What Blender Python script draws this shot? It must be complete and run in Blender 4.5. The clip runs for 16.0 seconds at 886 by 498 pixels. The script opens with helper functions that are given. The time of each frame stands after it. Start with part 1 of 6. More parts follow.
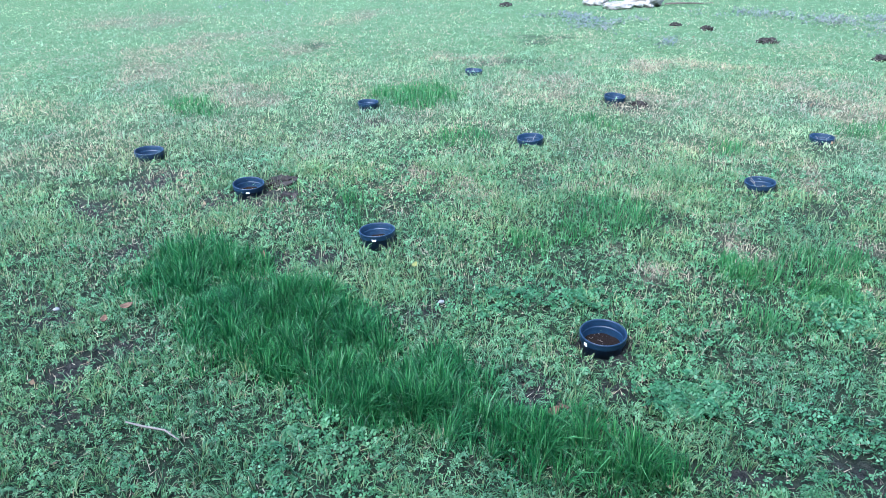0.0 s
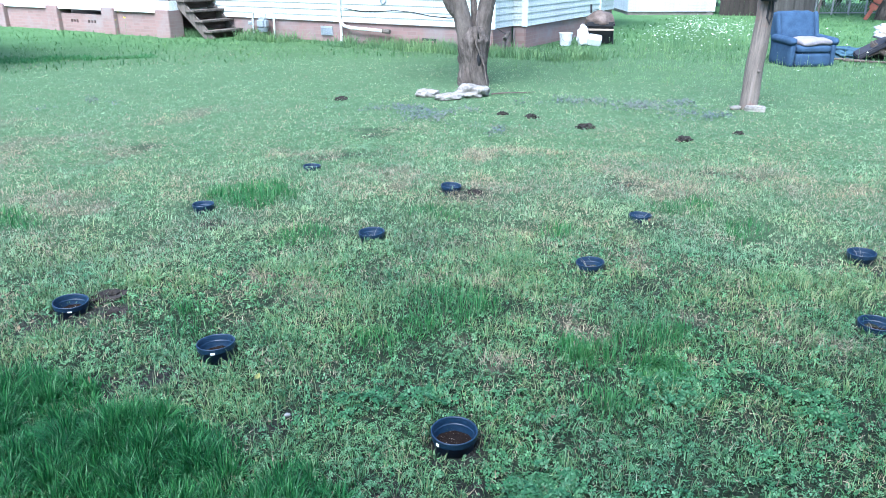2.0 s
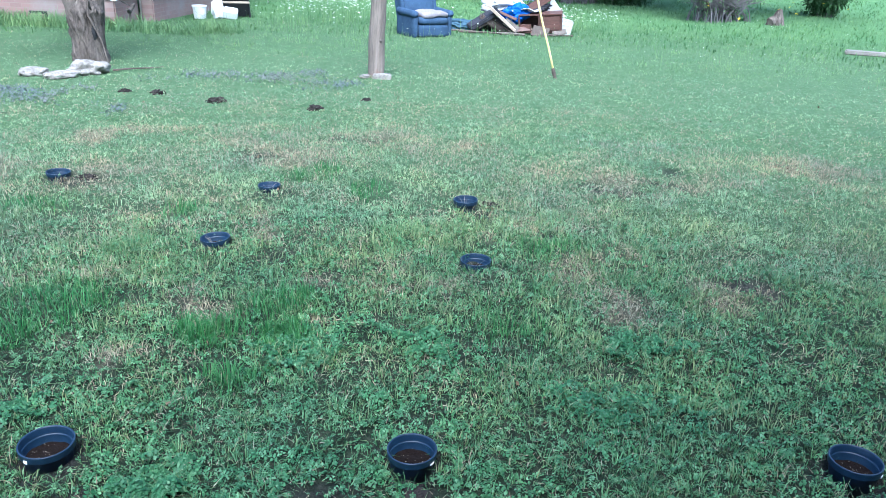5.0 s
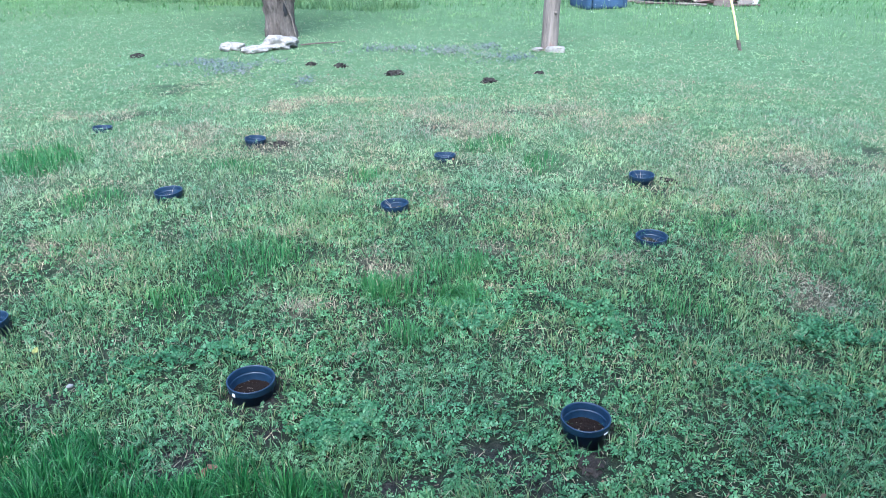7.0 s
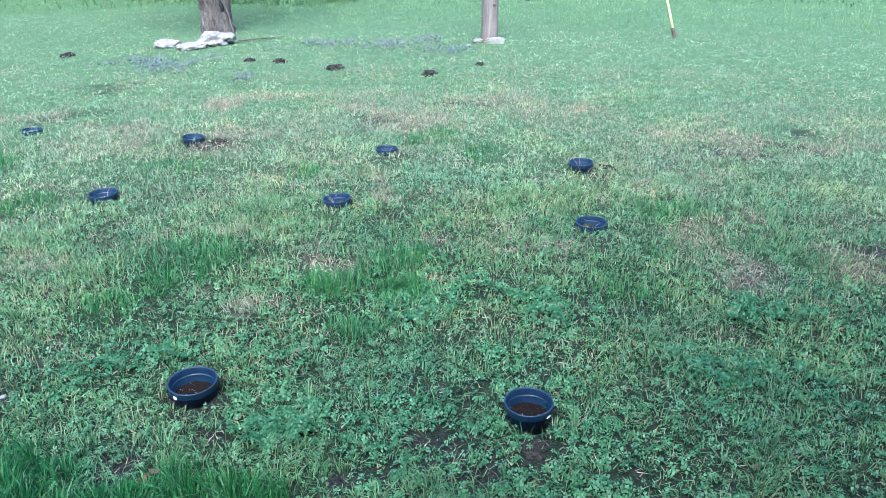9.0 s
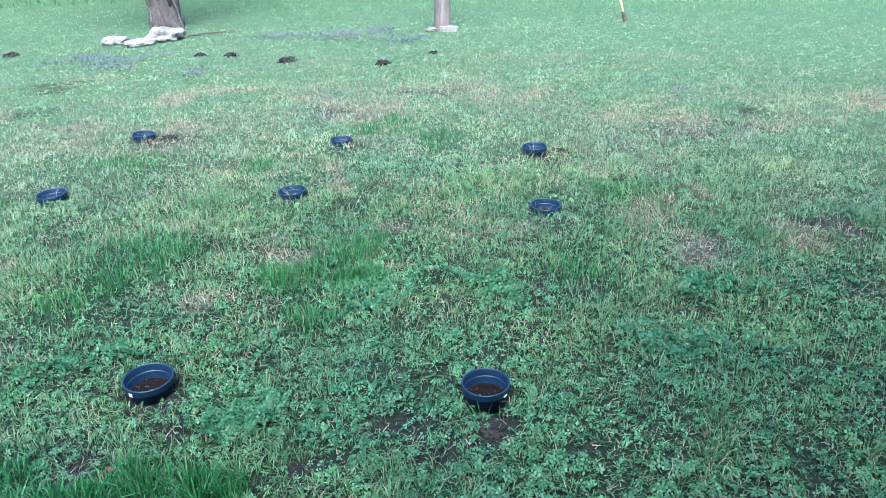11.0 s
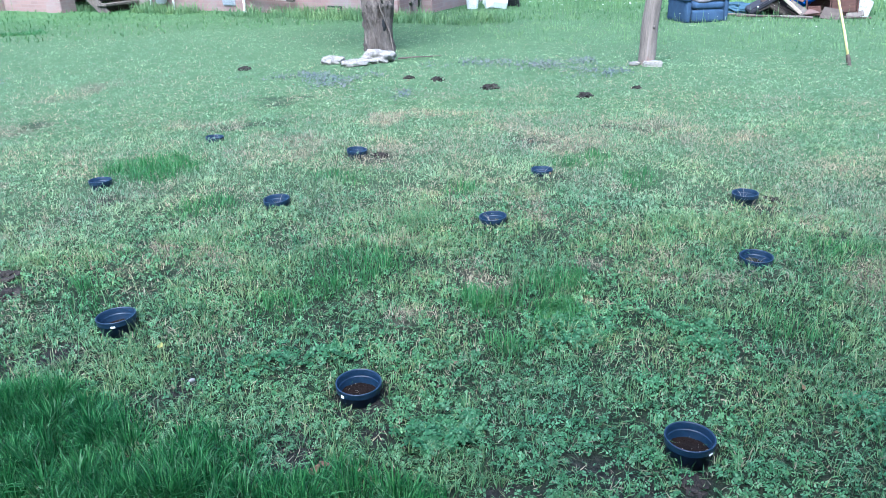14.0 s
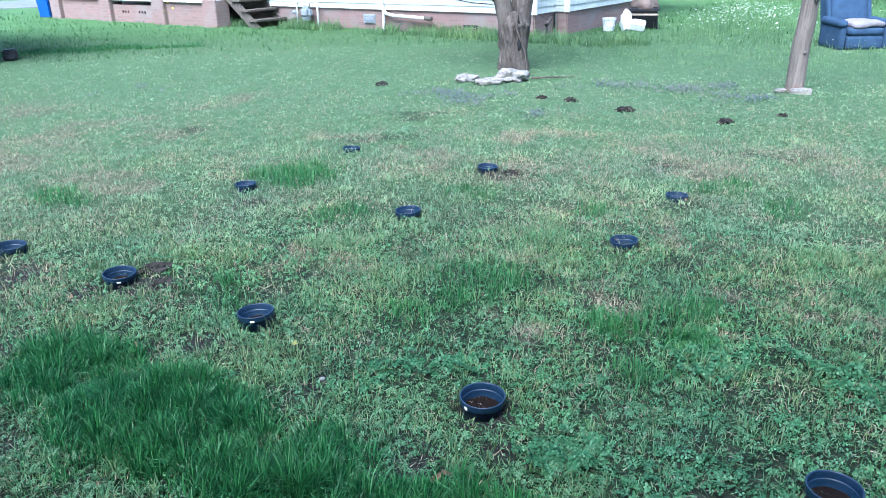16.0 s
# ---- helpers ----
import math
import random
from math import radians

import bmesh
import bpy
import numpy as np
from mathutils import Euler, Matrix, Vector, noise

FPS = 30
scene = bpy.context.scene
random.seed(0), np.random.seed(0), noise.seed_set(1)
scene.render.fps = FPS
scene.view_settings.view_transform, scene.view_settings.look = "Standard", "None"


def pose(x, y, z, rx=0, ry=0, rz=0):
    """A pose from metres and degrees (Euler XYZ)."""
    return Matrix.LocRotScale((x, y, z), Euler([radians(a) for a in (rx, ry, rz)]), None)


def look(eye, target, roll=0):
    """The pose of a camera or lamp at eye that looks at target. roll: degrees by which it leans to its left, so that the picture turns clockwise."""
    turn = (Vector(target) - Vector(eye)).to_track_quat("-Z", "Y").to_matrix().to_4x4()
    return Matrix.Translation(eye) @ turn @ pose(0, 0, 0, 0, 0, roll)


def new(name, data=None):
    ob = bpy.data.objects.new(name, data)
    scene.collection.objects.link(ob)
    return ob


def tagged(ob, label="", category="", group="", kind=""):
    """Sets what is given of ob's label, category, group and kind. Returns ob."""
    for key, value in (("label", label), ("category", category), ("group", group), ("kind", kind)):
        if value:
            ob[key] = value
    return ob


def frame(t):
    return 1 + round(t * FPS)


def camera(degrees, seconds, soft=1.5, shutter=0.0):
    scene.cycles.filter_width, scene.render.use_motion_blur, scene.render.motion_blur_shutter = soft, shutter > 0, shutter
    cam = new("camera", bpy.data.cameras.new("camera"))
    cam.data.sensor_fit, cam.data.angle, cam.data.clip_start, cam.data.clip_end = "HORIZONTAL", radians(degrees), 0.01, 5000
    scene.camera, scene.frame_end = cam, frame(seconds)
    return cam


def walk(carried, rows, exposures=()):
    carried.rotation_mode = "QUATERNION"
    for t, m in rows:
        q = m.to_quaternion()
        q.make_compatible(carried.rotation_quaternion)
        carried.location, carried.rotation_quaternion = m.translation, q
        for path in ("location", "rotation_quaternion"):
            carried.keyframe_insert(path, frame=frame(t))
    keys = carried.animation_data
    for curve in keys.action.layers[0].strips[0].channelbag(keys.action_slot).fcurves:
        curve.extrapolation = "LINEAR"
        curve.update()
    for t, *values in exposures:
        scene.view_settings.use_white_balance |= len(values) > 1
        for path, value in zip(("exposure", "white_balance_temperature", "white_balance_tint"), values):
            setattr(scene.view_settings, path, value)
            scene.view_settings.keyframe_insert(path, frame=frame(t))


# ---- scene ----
cam = camera(61.3, 16.0, 0.8)
PATH = [
    (0, (0.368, 0.29, 1.564), (0.32, 2.068, 0.65), -0.8),
    (0.2, (0.338, 0.286, 1.609), (0.249, 2.091, 0.751), -0.8),
    (0.5, (0.311, 0.308, 1.612), (0.206, 2.123, 0.778), -0.9),
    (1, (0.33, 0.301, 1.598), (0.33, 2.124, 0.775), 1.0),
    (1.5, (0.364, 0.312, 1.626), (0.518, 2.158, 0.872), 0.5),
    (1.7, (0.403, 0.332, 1.631), (0.635, 2.174, 0.887), 0.4),
    (2, (0.424, 0.34, 1.628), (0.769, 2.174, 0.909), -0.2),
    (2.2, (0.474, 0.323, 1.62), (0.922, 2.141, 0.918), 0.0),
    (2.5, (0.544, 0.324, 1.609), (1.208, 2.073, 0.904), 0.8),
    (2.8, (0.611, 0.315, 1.597), (1.495, 1.96, 0.881), 1.2),
    (3, (0.652, 0.296, 1.594), (1.64, 1.881, 0.88), 1.3),
    (3.2, (0.681, 0.304, 1.591), (1.776, 1.805, 0.851), 1.5),
    (5.3, (0.715, 0.255, 1.573), (1.815, 1.742, 0.811), 2.4),
    (5.5, (0.717, 0.253, 1.575), (1.776, 1.768, 0.812), 1.9),
    (6, (0.674, 0.251, 1.572), (1.569, 1.84, 0.751), 0.5),
    (6.5, (0.636, 0.254, 1.571), (1.439, 1.884, 0.735), 0.3),
    (7, (0.617, 0.262, 1.558), (1.346, 1.932, 0.734), -0.2),
    (7.5, (0.64, 0.25, 1.556), (1.433, 1.879, 0.711), -0.1),
    (8, (0.65, 0.249, 1.554), (1.468, 1.872, 0.719), -0.1),
    (8.2, (0.643, 0.233, 1.559), (1.467, 1.859, 0.735), -0.2),
    (10.3, (0.661, 0.233, 1.553), (1.525, 1.812, 0.679), -1.0),
    (10.5, (0.658, 0.231, 1.556), (1.527, 1.81, 0.69), -0.9),
    (11, (0.675, 0.189, 1.545), (1.592, 1.742, 0.681), -1.6),
    (11.5, (0.674, 0.182, 1.555), (1.619, 1.717, 0.69), -2.1),
    (12, (0.645, 0.198, 1.569), (1.539, 1.785, 0.743), -1.4),
    (12.5, (0.623, 0.211, 1.561), (1.445, 1.837, 0.735), -0.5),
    (13, (0.594, 0.226, 1.57), (1.29, 1.908, 0.743), -0.9),
    (13.5, (0.554, 0.228, 1.568), (1.174, 1.948, 0.757), -0.2),
    (14, (0.516, 0.239, 1.589), (1.045, 1.997, 0.795), -1.2),
    (14.5, (0.508, 0.222, 1.583), (0.924, 2.021, 0.815), -2.2),
    (15, (0.504, 0.224, 1.587), (0.964, 2.001, 0.793), -1.3),
    (15.5, (0.452, 0.232, 1.591), (0.807, 2.056, 0.851), -0.8),
    (16, (0.454, 0.242, 1.579), (0.685, 2.085, 0.838), -1.1),
]
walk(cam, [(t, look(eye, target, roll)) for t, eye, target, roll in PATH], [(0, 2.14, 5050, 8), (1.0, 2.08, 5050, 10), (1.6, 2.0, 5150, 8), (2.2, 1.86, 5200, 6), (2.5, 1.73, 5200, 5), (3.0, 1.66, 5200, 4), (5.5, 1.94, 5200, 6), (8, 2.0, 5150, 7), (11, 2.08, 5150, 8), (12, 2.04, 5150, 9), (14, 1.94, 5150, 8), (16, 1.79, 5150, 7)])

# ---- sky, sun ----
SUN_EL, SUN_AZ = radians(56), radians(212)      # azimuth clockwise from +y
world = bpy.data.worlds.new("overcast_sky")
scene.world = world
world.use_nodes = True
wn, wl = world.node_tree.nodes, world.node_tree.links
sky = wn.new("ShaderNodeTexSky")
sky.sky_type, sky.sun_disc = "NISHITA", False
sky.sun_elevation, sky.sun_rotation = SUN_EL, SUN_AZ
sky.air_density, sky.dust_density, sky.ozone_density = 1.0, 3.0, 1.0
bg = wn["Background"]
bg.inputs["Strength"].default_value = 0.15
wl.new(sky.outputs[0], bg.inputs["Color"])
sun_data = bpy.data.lights.new("sun", "SUN")
sun_data.energy, sun_data.angle, sun_data.color = 2.6, radians(40), (1.0, 0.97, 0.92)
sun = new("sun", sun_data)
sd = Vector((math.sin(SUN_AZ) * math.cos(SUN_EL), math.cos(SUN_AZ) * math.cos(SUN_EL), math.sin(SUN_EL)))
sun.matrix_world = look(sd * 60, (0, 0, 0))

# ---- small maths ----
rng = np.random.default_rng(7)


def smooth(a, b, x):
    t = np.clip((np.asarray(x, float) - a) / (b - a), 0, 1)
    return t * t * (3 - 2 * t)


def vnoise(x, y, s, seed=0):
    """Smooth value noise of cell size s, 0 to 1."""
    x, y = np.asarray(x, float) / s + 71.3 + seed * 17.7, np.asarray(y, float) / s + 133.1 + seed * 9.1
    ix, iy = np.floor(x), np.floor(y)
    fx, fy = x - ix, y - iy
    fx, fy = fx * fx * (3 - 2 * fx), fy * fy * (3 - 2 * fy)

    def h(a, b):
        v = np.sin(a * 127.1 + b * 311.7 + seed * 74.7) * 43758.5453
        return v - np.floor(v)
    return (h(ix, iy) * (1 - fx) + h(ix + 1, iy) * fx) * (1 - fy) + (h(ix, iy + 1) * (1 - fx) + h(ix + 1, iy + 1) * fx) * fy


def fbm(x, y, s, seed=0):
    return 0.5 * vnoise(x, y, s, seed) + 0.3 * vnoise(x, y, s / 2.1, seed + 1) + 0.2 * vnoise(x, y, s / 4.3, seed + 2)


def spots(x, y, rows, warp=0.25):
    """Union of soft ragged patches: x, y, half size across and along the way out from the lawn's near end."""
    u = x + warp * (fbm(x, y, 0.5, 3) - 0.5) * 2
    v = y + warp * (fbm(x, y, 0.5, 5) - 0.5) * 2
    out = np.zeros(np.shape(x))
    for a, b, ra, rb in rows:
        k = math.hypot(a - 0.5, b - 0.2)
        c, s = (a - 0.5) / k, (b - 0.2) / k
        d = np.hypot(((u - a) * s - (v - b) * c) / ra, ((u - a) * c + (v - b) * s) / rb)
        out = np.maximum(out, 1 - smooth(0.35, 1.2, d))
    return out


def gz(x, y):
    """Height of the lawn."""
    return 0.10 * smooth(3.5, 8.0, np.hypot(x, y)) + 0.03 * (fbm(x, y, 1.3, 11) - 0.5) * smooth(0.2, 1.0, np.hypot(x, y))


def gnd(x, y):
    return float(gz(x, y))


# plan of the lawn's patches: x, y, half size across and along
STRIPE = [(-0.81, 3.08, 0.35, 0.32), (-0.45, 2.77, 0.35, 0.30), (-0.14, 2.53, 0.36, 0.29), (0.19, 2.30, 0.31, 0.24), (0.52, 2.14, 0.32, 0.21), (0.77, 1.97, 0.28, 0.18), (-0.31, 2.69, 0.37, 0.31)]
LUSH = [(1.10, 3.62, 0.30, 0.32), (2.02, 3.11, 0.22, 0.21), (1.94, 4.57, 0.20, 0.16), (2.90, 4.83, 0.31, 0.23), (0.37, 4.82, 0.23, 0.25), (3.03, 4.30, 0.14, 0.16), (3.42, 3.05, 0.24, 0.17), (2.73, 2.47, 0.21, 0.16),
        (0.07, 5.72, 0.34, 0.34), (-0.20, 3.71, 0.18, 0.29), (1.20, 5.05, 0.21, 0.15), (1.60, 3.13, 0.18, 0.18), (-1.60, 5.47, 0.25, 0.23), (1.79, 2.85, 0.23, 0.18), (1.92, 3.12, 0.23, 0.15), (0.73, 3.37, 0.17, 0.15), (1.45, 2.72, 0.23, 0.14)]
DRY_NEAR = [(3.42, 2.56, .29, .30), (2.50, 3.18, .33, .18), (1.43, 3.16, .11, .1), (1.19, 3.19, .1, .1), (0.35, 4.26, .17, .15), (1.09, 4.01, .18, .09), (2.25, 4.04, .24, .16), (1.72, 4.80, .30, .13), (3.88, 3.28, .3, .15),
            (1.78, 3.39, .22, .17), (2.11, 2.97, .17, .14), (0.48, 4.04, .14, .13), (0.20, 4.11, .15, .17), (2.70, 3.09, .18, .16), (1.38, 3.92, .2, .1), (2.90, 3.40, .25, .15), (3.9, 2.1, .25, .2), (2.2, 2.62, .16, .1)]
DRY_FAR = [(4.66, 3.55, 0.53, 0.29), (5.14, 3.39, 0.36, 0.28), (2.96, 5.34, 0.50, 0.29), (3.54, 5.52, 0.37, 0.18), (2.67, 5.65, 0.33, 0.22), (-2.2, 6.85, 0.50, 0.72), (-1.30, 5.87, 0.37, 0.36), (-1.18, 7.08, 0.36, 0.22), (0.32, 6.65, 0.37, 0.22), (3.62, 5.36, 0.33, 0.24),
           (3.85, 5.21, 0.28, 0.22), (-2.0, 7.58, 0.66, 0.40), (-2.1, 6.32, 0.50, 0.46), (4.14, 4.94, 0.64, 0.26), (-3.0, 8.6, 0.88, 0.66), (5.9, 3.0, 0.55, 0.44), (1.5, 5.6, 0.44, 0.22), (2.0, 6.3, 0.55, 0.24), (0.9, 5.9, 0.39, 0.22), (-0.5, 8.6, 0.77, 0.33)]
DRY = DRY_NEAR + DRY_FAR
BARE_NEAR = [(1.48, 1.85, 0.20, 0.12), (1.73, 1.81, 0.08, 0.08), (1.89, 1.61, 0.08, 0.07), (0.31, 2.79, 0.14, 0.08), (1.19, 1.88, 0.14, 0.07), (-0.50, 3.15, 0.15, 0.11), (-0.26, 3.23, 0.12, 0.14), (0.04, 2.73, 0.14, 0.11), (-1.13, 3.31, 0.15, 0.12), (-1.29, 2.84, 0.09, 0.27), (-0.88, 2.43, 0.20, 0.12),
             (-0.87, 2.21, 0.08, 0.09), (-0.45, 3.30, 0.18, 0.14), (0.57, 2.34, 0.15, 0.11), (2.93, .93, 0.18, 0.11), (0.9, 2.36, 0.14, 0.07)]
BARE_FAR = [(-1.35, 4.17, 0.29, 0.21), (-0.79, 3.88, 0.32, 0.22), (-0.27, 5.08, 0.14, 0.15), (0.13, 4.41, 0.11, 0.10), (-1.62, 3.75, 0.18, 0.21), (-1.26, 4.10, 0.20, 0.20), (-0.60, 4.02, 0.18, 0.17), (-1.01, 7.23, 0.20, 0.20), (1.50, 5.47, 0.31, 0.13), (1.12, 7.29, 0.25, 0.18), (2.23, 3.68, 0.14, 0.13), (3.50, 5.52, 0.31, 0.11),
            (5.30, 3.61, 0.20, 0.14), (4.88, 3.40, 0.36, 0.14), (2.75, 5.41, 0.22, 0.13), (0.74, 6.58, 0.42, 0.10), (4.01, 2.06, 0.20, 0.11), (3.46, 3.65, 0.17, 0.10), (4.45, 3.55, 0.25, 0.10), (3.62, 3.17, 0.17, 0.10), (1.16, 7.56, 0.35, 0.10), (3.75, 5.30, 0.22, 0.08), (2.50, 4.62, 0.20, 0.11)]
BARE = BARE_NEAR + BARE_FAR
VIOLET = [(1.54, 8.34, .43, .24), (1.84, 7.96, .26, .22), (4.04, 8.02, .70, .30), (4.35, 7.49, .42, .24), (2.13, 7.27, .2, .18), (-2.06, 9.62, .16, .2), (4.41, 7.48, .5, .25), (1.3, 8.6, .5, .2), (3.5, 8.3, .5, .22), (-1.0, 7.4, .25, .12)]
# pots: key, x, y, diameter, height of the rim above the lawn
POTS = [("A", 0.880, 2.560, .170, .065), ("B", -0.017, 3.388, .167, .065), ("C", -0.779, 4.015, .168, .05), ("D", -0.290, 5.478, .149, .04), ("E", 0.472, 6.345, .142, .018), ("F", 0.80, 4.735, .163, .04), ("G", 1.468, 5.57, .152, .035),
        ("H", 1.962, 4.022, .160, .036), ("I", 2.574, 4.708, .146, .026), ("J", 3.468, 3.755, .153, .06), ("K", 3.0, 3.05, .163, .033), ("L", 1.837, 1.900, .164, .065), ("M", -1.505, 4.512, .169, .05), ("N", 3.02, 1.06, .166, .06)]


def meadow(x, y):
    """Where the grass is left tall: beyond the mown lawn and along the house."""
    right = smooth(0, 1.6, 0.30 * (x - 6.0) + 0.95 * (y - 6.6) - 0.6 * smooth(9, 5, x) * 3 - 0.4 + (fbm(x, y, 1.2, 22) - .5)) * smooth(4.3, 6.3, x)
    s = (x - 3.86) * 0.67 + (y - 13.75) * 0.743           # distance behind the house front
    house = smooth(-2.7, -1.9, s + 0.5 * (fbm(x, y, 1.2, 23) - .5)) * smooth(-6.5, -4.5, x)
    return np.clip(np.maximum(right, house), 0, 1)


# ---- materials ----
def mat(name, colour, rough=0.7, metal=0.0, spec=0.3):
    m = bpy.data.materials.new(name)
    m.use_nodes = True
    b = m.node_tree.nodes["Principled BSDF"]
    b.inputs["Base Color"].default_value = (*colour, 1)
    b.inputs["Roughness"].default_value, b.inputs["Metallic"].default_value = rough, metal
    b.inputs["Specular IOR Level"].default_value = spec
    return m, m.node_tree.nodes, m.node_tree.links, b


def ramp(nodes, links, source, stops):
    r = nodes.new("ShaderNodeValToRGB")
    while len(r.color_ramp.elements) < len(stops):
        r.color_ramp.elements.new(0.5)
    for e, (p, c) in zip(r.color_ramp.elements, stops):
        e.position, e.color = p, (*c, 1)
    links.new(source, r.inputs[0])
    return r.outputs[0]


def noise_of(nodes, links, scale, detail=4, rough=0.6, coords="Object", stretch=None):
    tc = nodes.new("ShaderNodeTexCoord")
    n = nodes.new("ShaderNodeTexNoise")
    n.inputs["Scale"].default_value, n.inputs["Detail"].default_value, n.inputs["Roughness"].default_value = scale, detail, rough
    if stretch:
        mp = nodes.new("ShaderNodeMapping")
        mp.inputs["Scale"].default_value = stretch
        links.new(tc.outputs[coords], mp.inputs[0])
        links.new(mp.outputs[0], n.inputs[0])
    else:
        links.new(tc.outputs[coords], n.inputs[0])
    return n.outputs[0]


def mixc(nodes, links, fac, a, b, how="MIX"):
    m = nodes.new("ShaderNodeMix")
    m.data_type, m.blend_type = "RGBA", how
    for sock, v in ((m.inputs["Factor"], fac), (m.inputs["A"], a), (m.inputs["B"], b)):
        if isinstance(v, (int, float)):
            sock.default_value = v
        elif isinstance(v, tuple):
            sock.default_value = (*v, 1)
        else:
            links.new(v, sock)
    return m.outputs["Result"]


def bump(nodes, links, b, height, strength=0.4, dist=0.01):
    n = nodes.new("ShaderNodeBump")
    n.inputs["Strength"].default_value, n.inputs["Distance"].default_value = strength, dist
    links.new(height, n.inputs["Height"])
    links.new(n.outputs[0], b.inputs["Normal"])


def surface(name, dark, light, scale, rough=0.75, metal=0.0, spec=0.3, fine=None, bumps=0.35, dist=0.006, stretch=None, stain=None, stain_scale=1.3):
    """A surface of two tones at two scales, with relief and optional stains."""
    m, n, l, b = mat(name, light, rough, metal, spec)
    big = noise_of(n, l, scale, 5, 0.6, stretch=stretch)
    small = noise_of(n, l, fine or scale * 9, 3, 0.7, stretch=stretch)
    col = ramp(n, l, big, [(0.3, dark), (0.7, light)])
    grit = ramp(n, l, small, [(0.3, (0.72, 0.72, 0.72)), (0.7, (1.15, 1.15, 1.15))])
    col = mixc(n, l, 0.8, col, grit, "MULTIPLY")
    if stain:
        st = ramp(n, l, noise_of(n, l, stain_scale, 6, 0.7), [(0.52, (0, 0, 0)), (0.68, (1, 1, 1))])
        col = mixc(n, l, st, col, stain)
    l.new(col, b.inputs["Base Color"])
    bump(n, l, b, small, bumps, dist)
    return m


def leafy(name, tones, rough=0.55, through_leaf=0.35, spec=0.25, mottle=0.0, fine=7.5):
    """Leaves and blades: each island takes a tone of its own, neighbours share a tint; some light passes through."""
    m, n, l, b = mat(name, tones[0], rough, 0, spec)
    geo = n.new("ShaderNodeNewGeometry")
    steps = [(i / max(1, len(tones) - 1), c) for i, c in enumerate(tones)]
    col = ramp(n, l, geo.outputs["Random Per Island"], steps)
    patch = ramp(n, l, noise_of(n, l, 1.6, 4, 0.6), [(0.30, (0.76, 0.86, 0.88)), (0.70, (1.24, 1.13, 0.95))])
    col = mixc(n, l, 0.9, col, patch, "MULTIPLY")
    if mottle:
        plants = ramp(n, l, noise_of(n, l, fine, 3, 0.6), [(0.34, (0.50, 0.58, 0.55)), (0.5, (1.0, 1.0, 1.0)), (0.66, (1.38, 1.32, 1.28))])
        col = mixc(n, l, mottle, col, plants, "MULTIPLY")
    l.new(col, b.inputs["Base Color"])
    tr = n.new("ShaderNodeBsdfTranslucent")
    l.new(col, tr.inputs[0])
    mx = n.new("ShaderNodeMixShader")
    mx.inputs[0].default_value = through_leaf
    l.new(b.outputs[0], mx.inputs[1])
    l.new(tr.outputs[0], mx.inputs[2])
    l.new(mx.outputs[0], n["Material Output"].inputs[0])
    return m


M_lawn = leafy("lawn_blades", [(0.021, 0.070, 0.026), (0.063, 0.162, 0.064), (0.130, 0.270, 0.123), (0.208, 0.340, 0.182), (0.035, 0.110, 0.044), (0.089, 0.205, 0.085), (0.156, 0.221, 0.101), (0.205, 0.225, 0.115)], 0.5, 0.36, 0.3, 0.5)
# Outer lawn tones are paler and greyer: haze and brighter light put in.
M_outer = leafy("hazed_outer_blades", [(0.165, 0.258, 0.146), (0.205, 0.308, 0.184), (0.238, 0.338, 0.212), (0.268, 0.355, 0.236), (0.182, 0.280, 0.160), (0.262, 0.312, 0.208)], 0.65, 0.42, 0.12, 0.75)
M_lush = leafy("lush_blades", [(0.010, 0.058, 0.018), (0.019, 0.104, 0.030), (0.052, 0.190, 0.057), (0.012, 0.074, 0.021), (0.032, 0.139, 0.041), (0.114, 0.289, 0.115)], 0.42, 0.36, 0.35)
M_tuft = leafy("tuft_blades", [(0.022, 0.109, 0.033), (0.042, 0.156, 0.050), (0.085, 0.221, 0.080), (0.030, 0.127, 0.042), (0.138, 0.283, 0.123)], 0.5, 0.38, 0.25)
M_thatch = leafy("thatch_straws", [(0.171, 0.128, 0.092), (0.270, 0.220, 0.163), (0.342, 0.295, 0.224), (0.108, 0.079, 0.060), (0.243, 0.229, 0.154), (0.387, 0.343, 0.264)], 0.7, 0.2)
M_dry = leafy("dry_blades", [(0.297, 0.255, 0.185), (0.360, 0.317, 0.241), (0.216, 0.172, 0.125), (0.405, 0.361, 0.284), (0.234, 0.255, 0.155)], 0.7, 0.35, 0.2, 0.4)
M_weed = leafy("weed_leaves", [(0.048, 0.119, 0.054), (0.089, 0.200, 0.096), (0.152, 0.281, 0.150), (0.063, 0.141, 0.067), (0.197, 0.335, 0.197)], 0.55, 0.3, 0.25, 0.5)
M_clover = leafy("clover_leaves", [(0.027, 0.091, 0.036), (0.054, 0.164, 0.068), (0.104, 0.247, 0.111), (0.036, 0.110, 0.048), (0.156, 0.308, 0.168), (0.070, 0.186, 0.082)], 0.5, 0.33, 0.3, 0.5)
# Field and distant leaves take the outer lawn's haze-paled tones.
M_field = leafy("hazed_field_clover", [(.125, .215, .115), (.165, .268, .152), (.205, .312, .188), (.145, .24, .132), (.225, .325, .205)], 0.6, 0.36, 0.15, 0.8, 6.0)
M_distant = leafy("hazed_distant_leaves", [(.205, .305, .185), (.220, .325, .200), (.240, .345, .215), (.212, .315, .190), (.250, .335, .215)], 0.65, 0.4, 0.1, 0.9, 4.5)
M_hummock = leafy("hummock_blades", [(.085, .155, .065), (.150, .225, .105), (.215, .285, .150), (.110, .180, .080), (.275, .310, .190), (.190, .255, .125)], 0.55, 0.38, 0.25, 0.4)
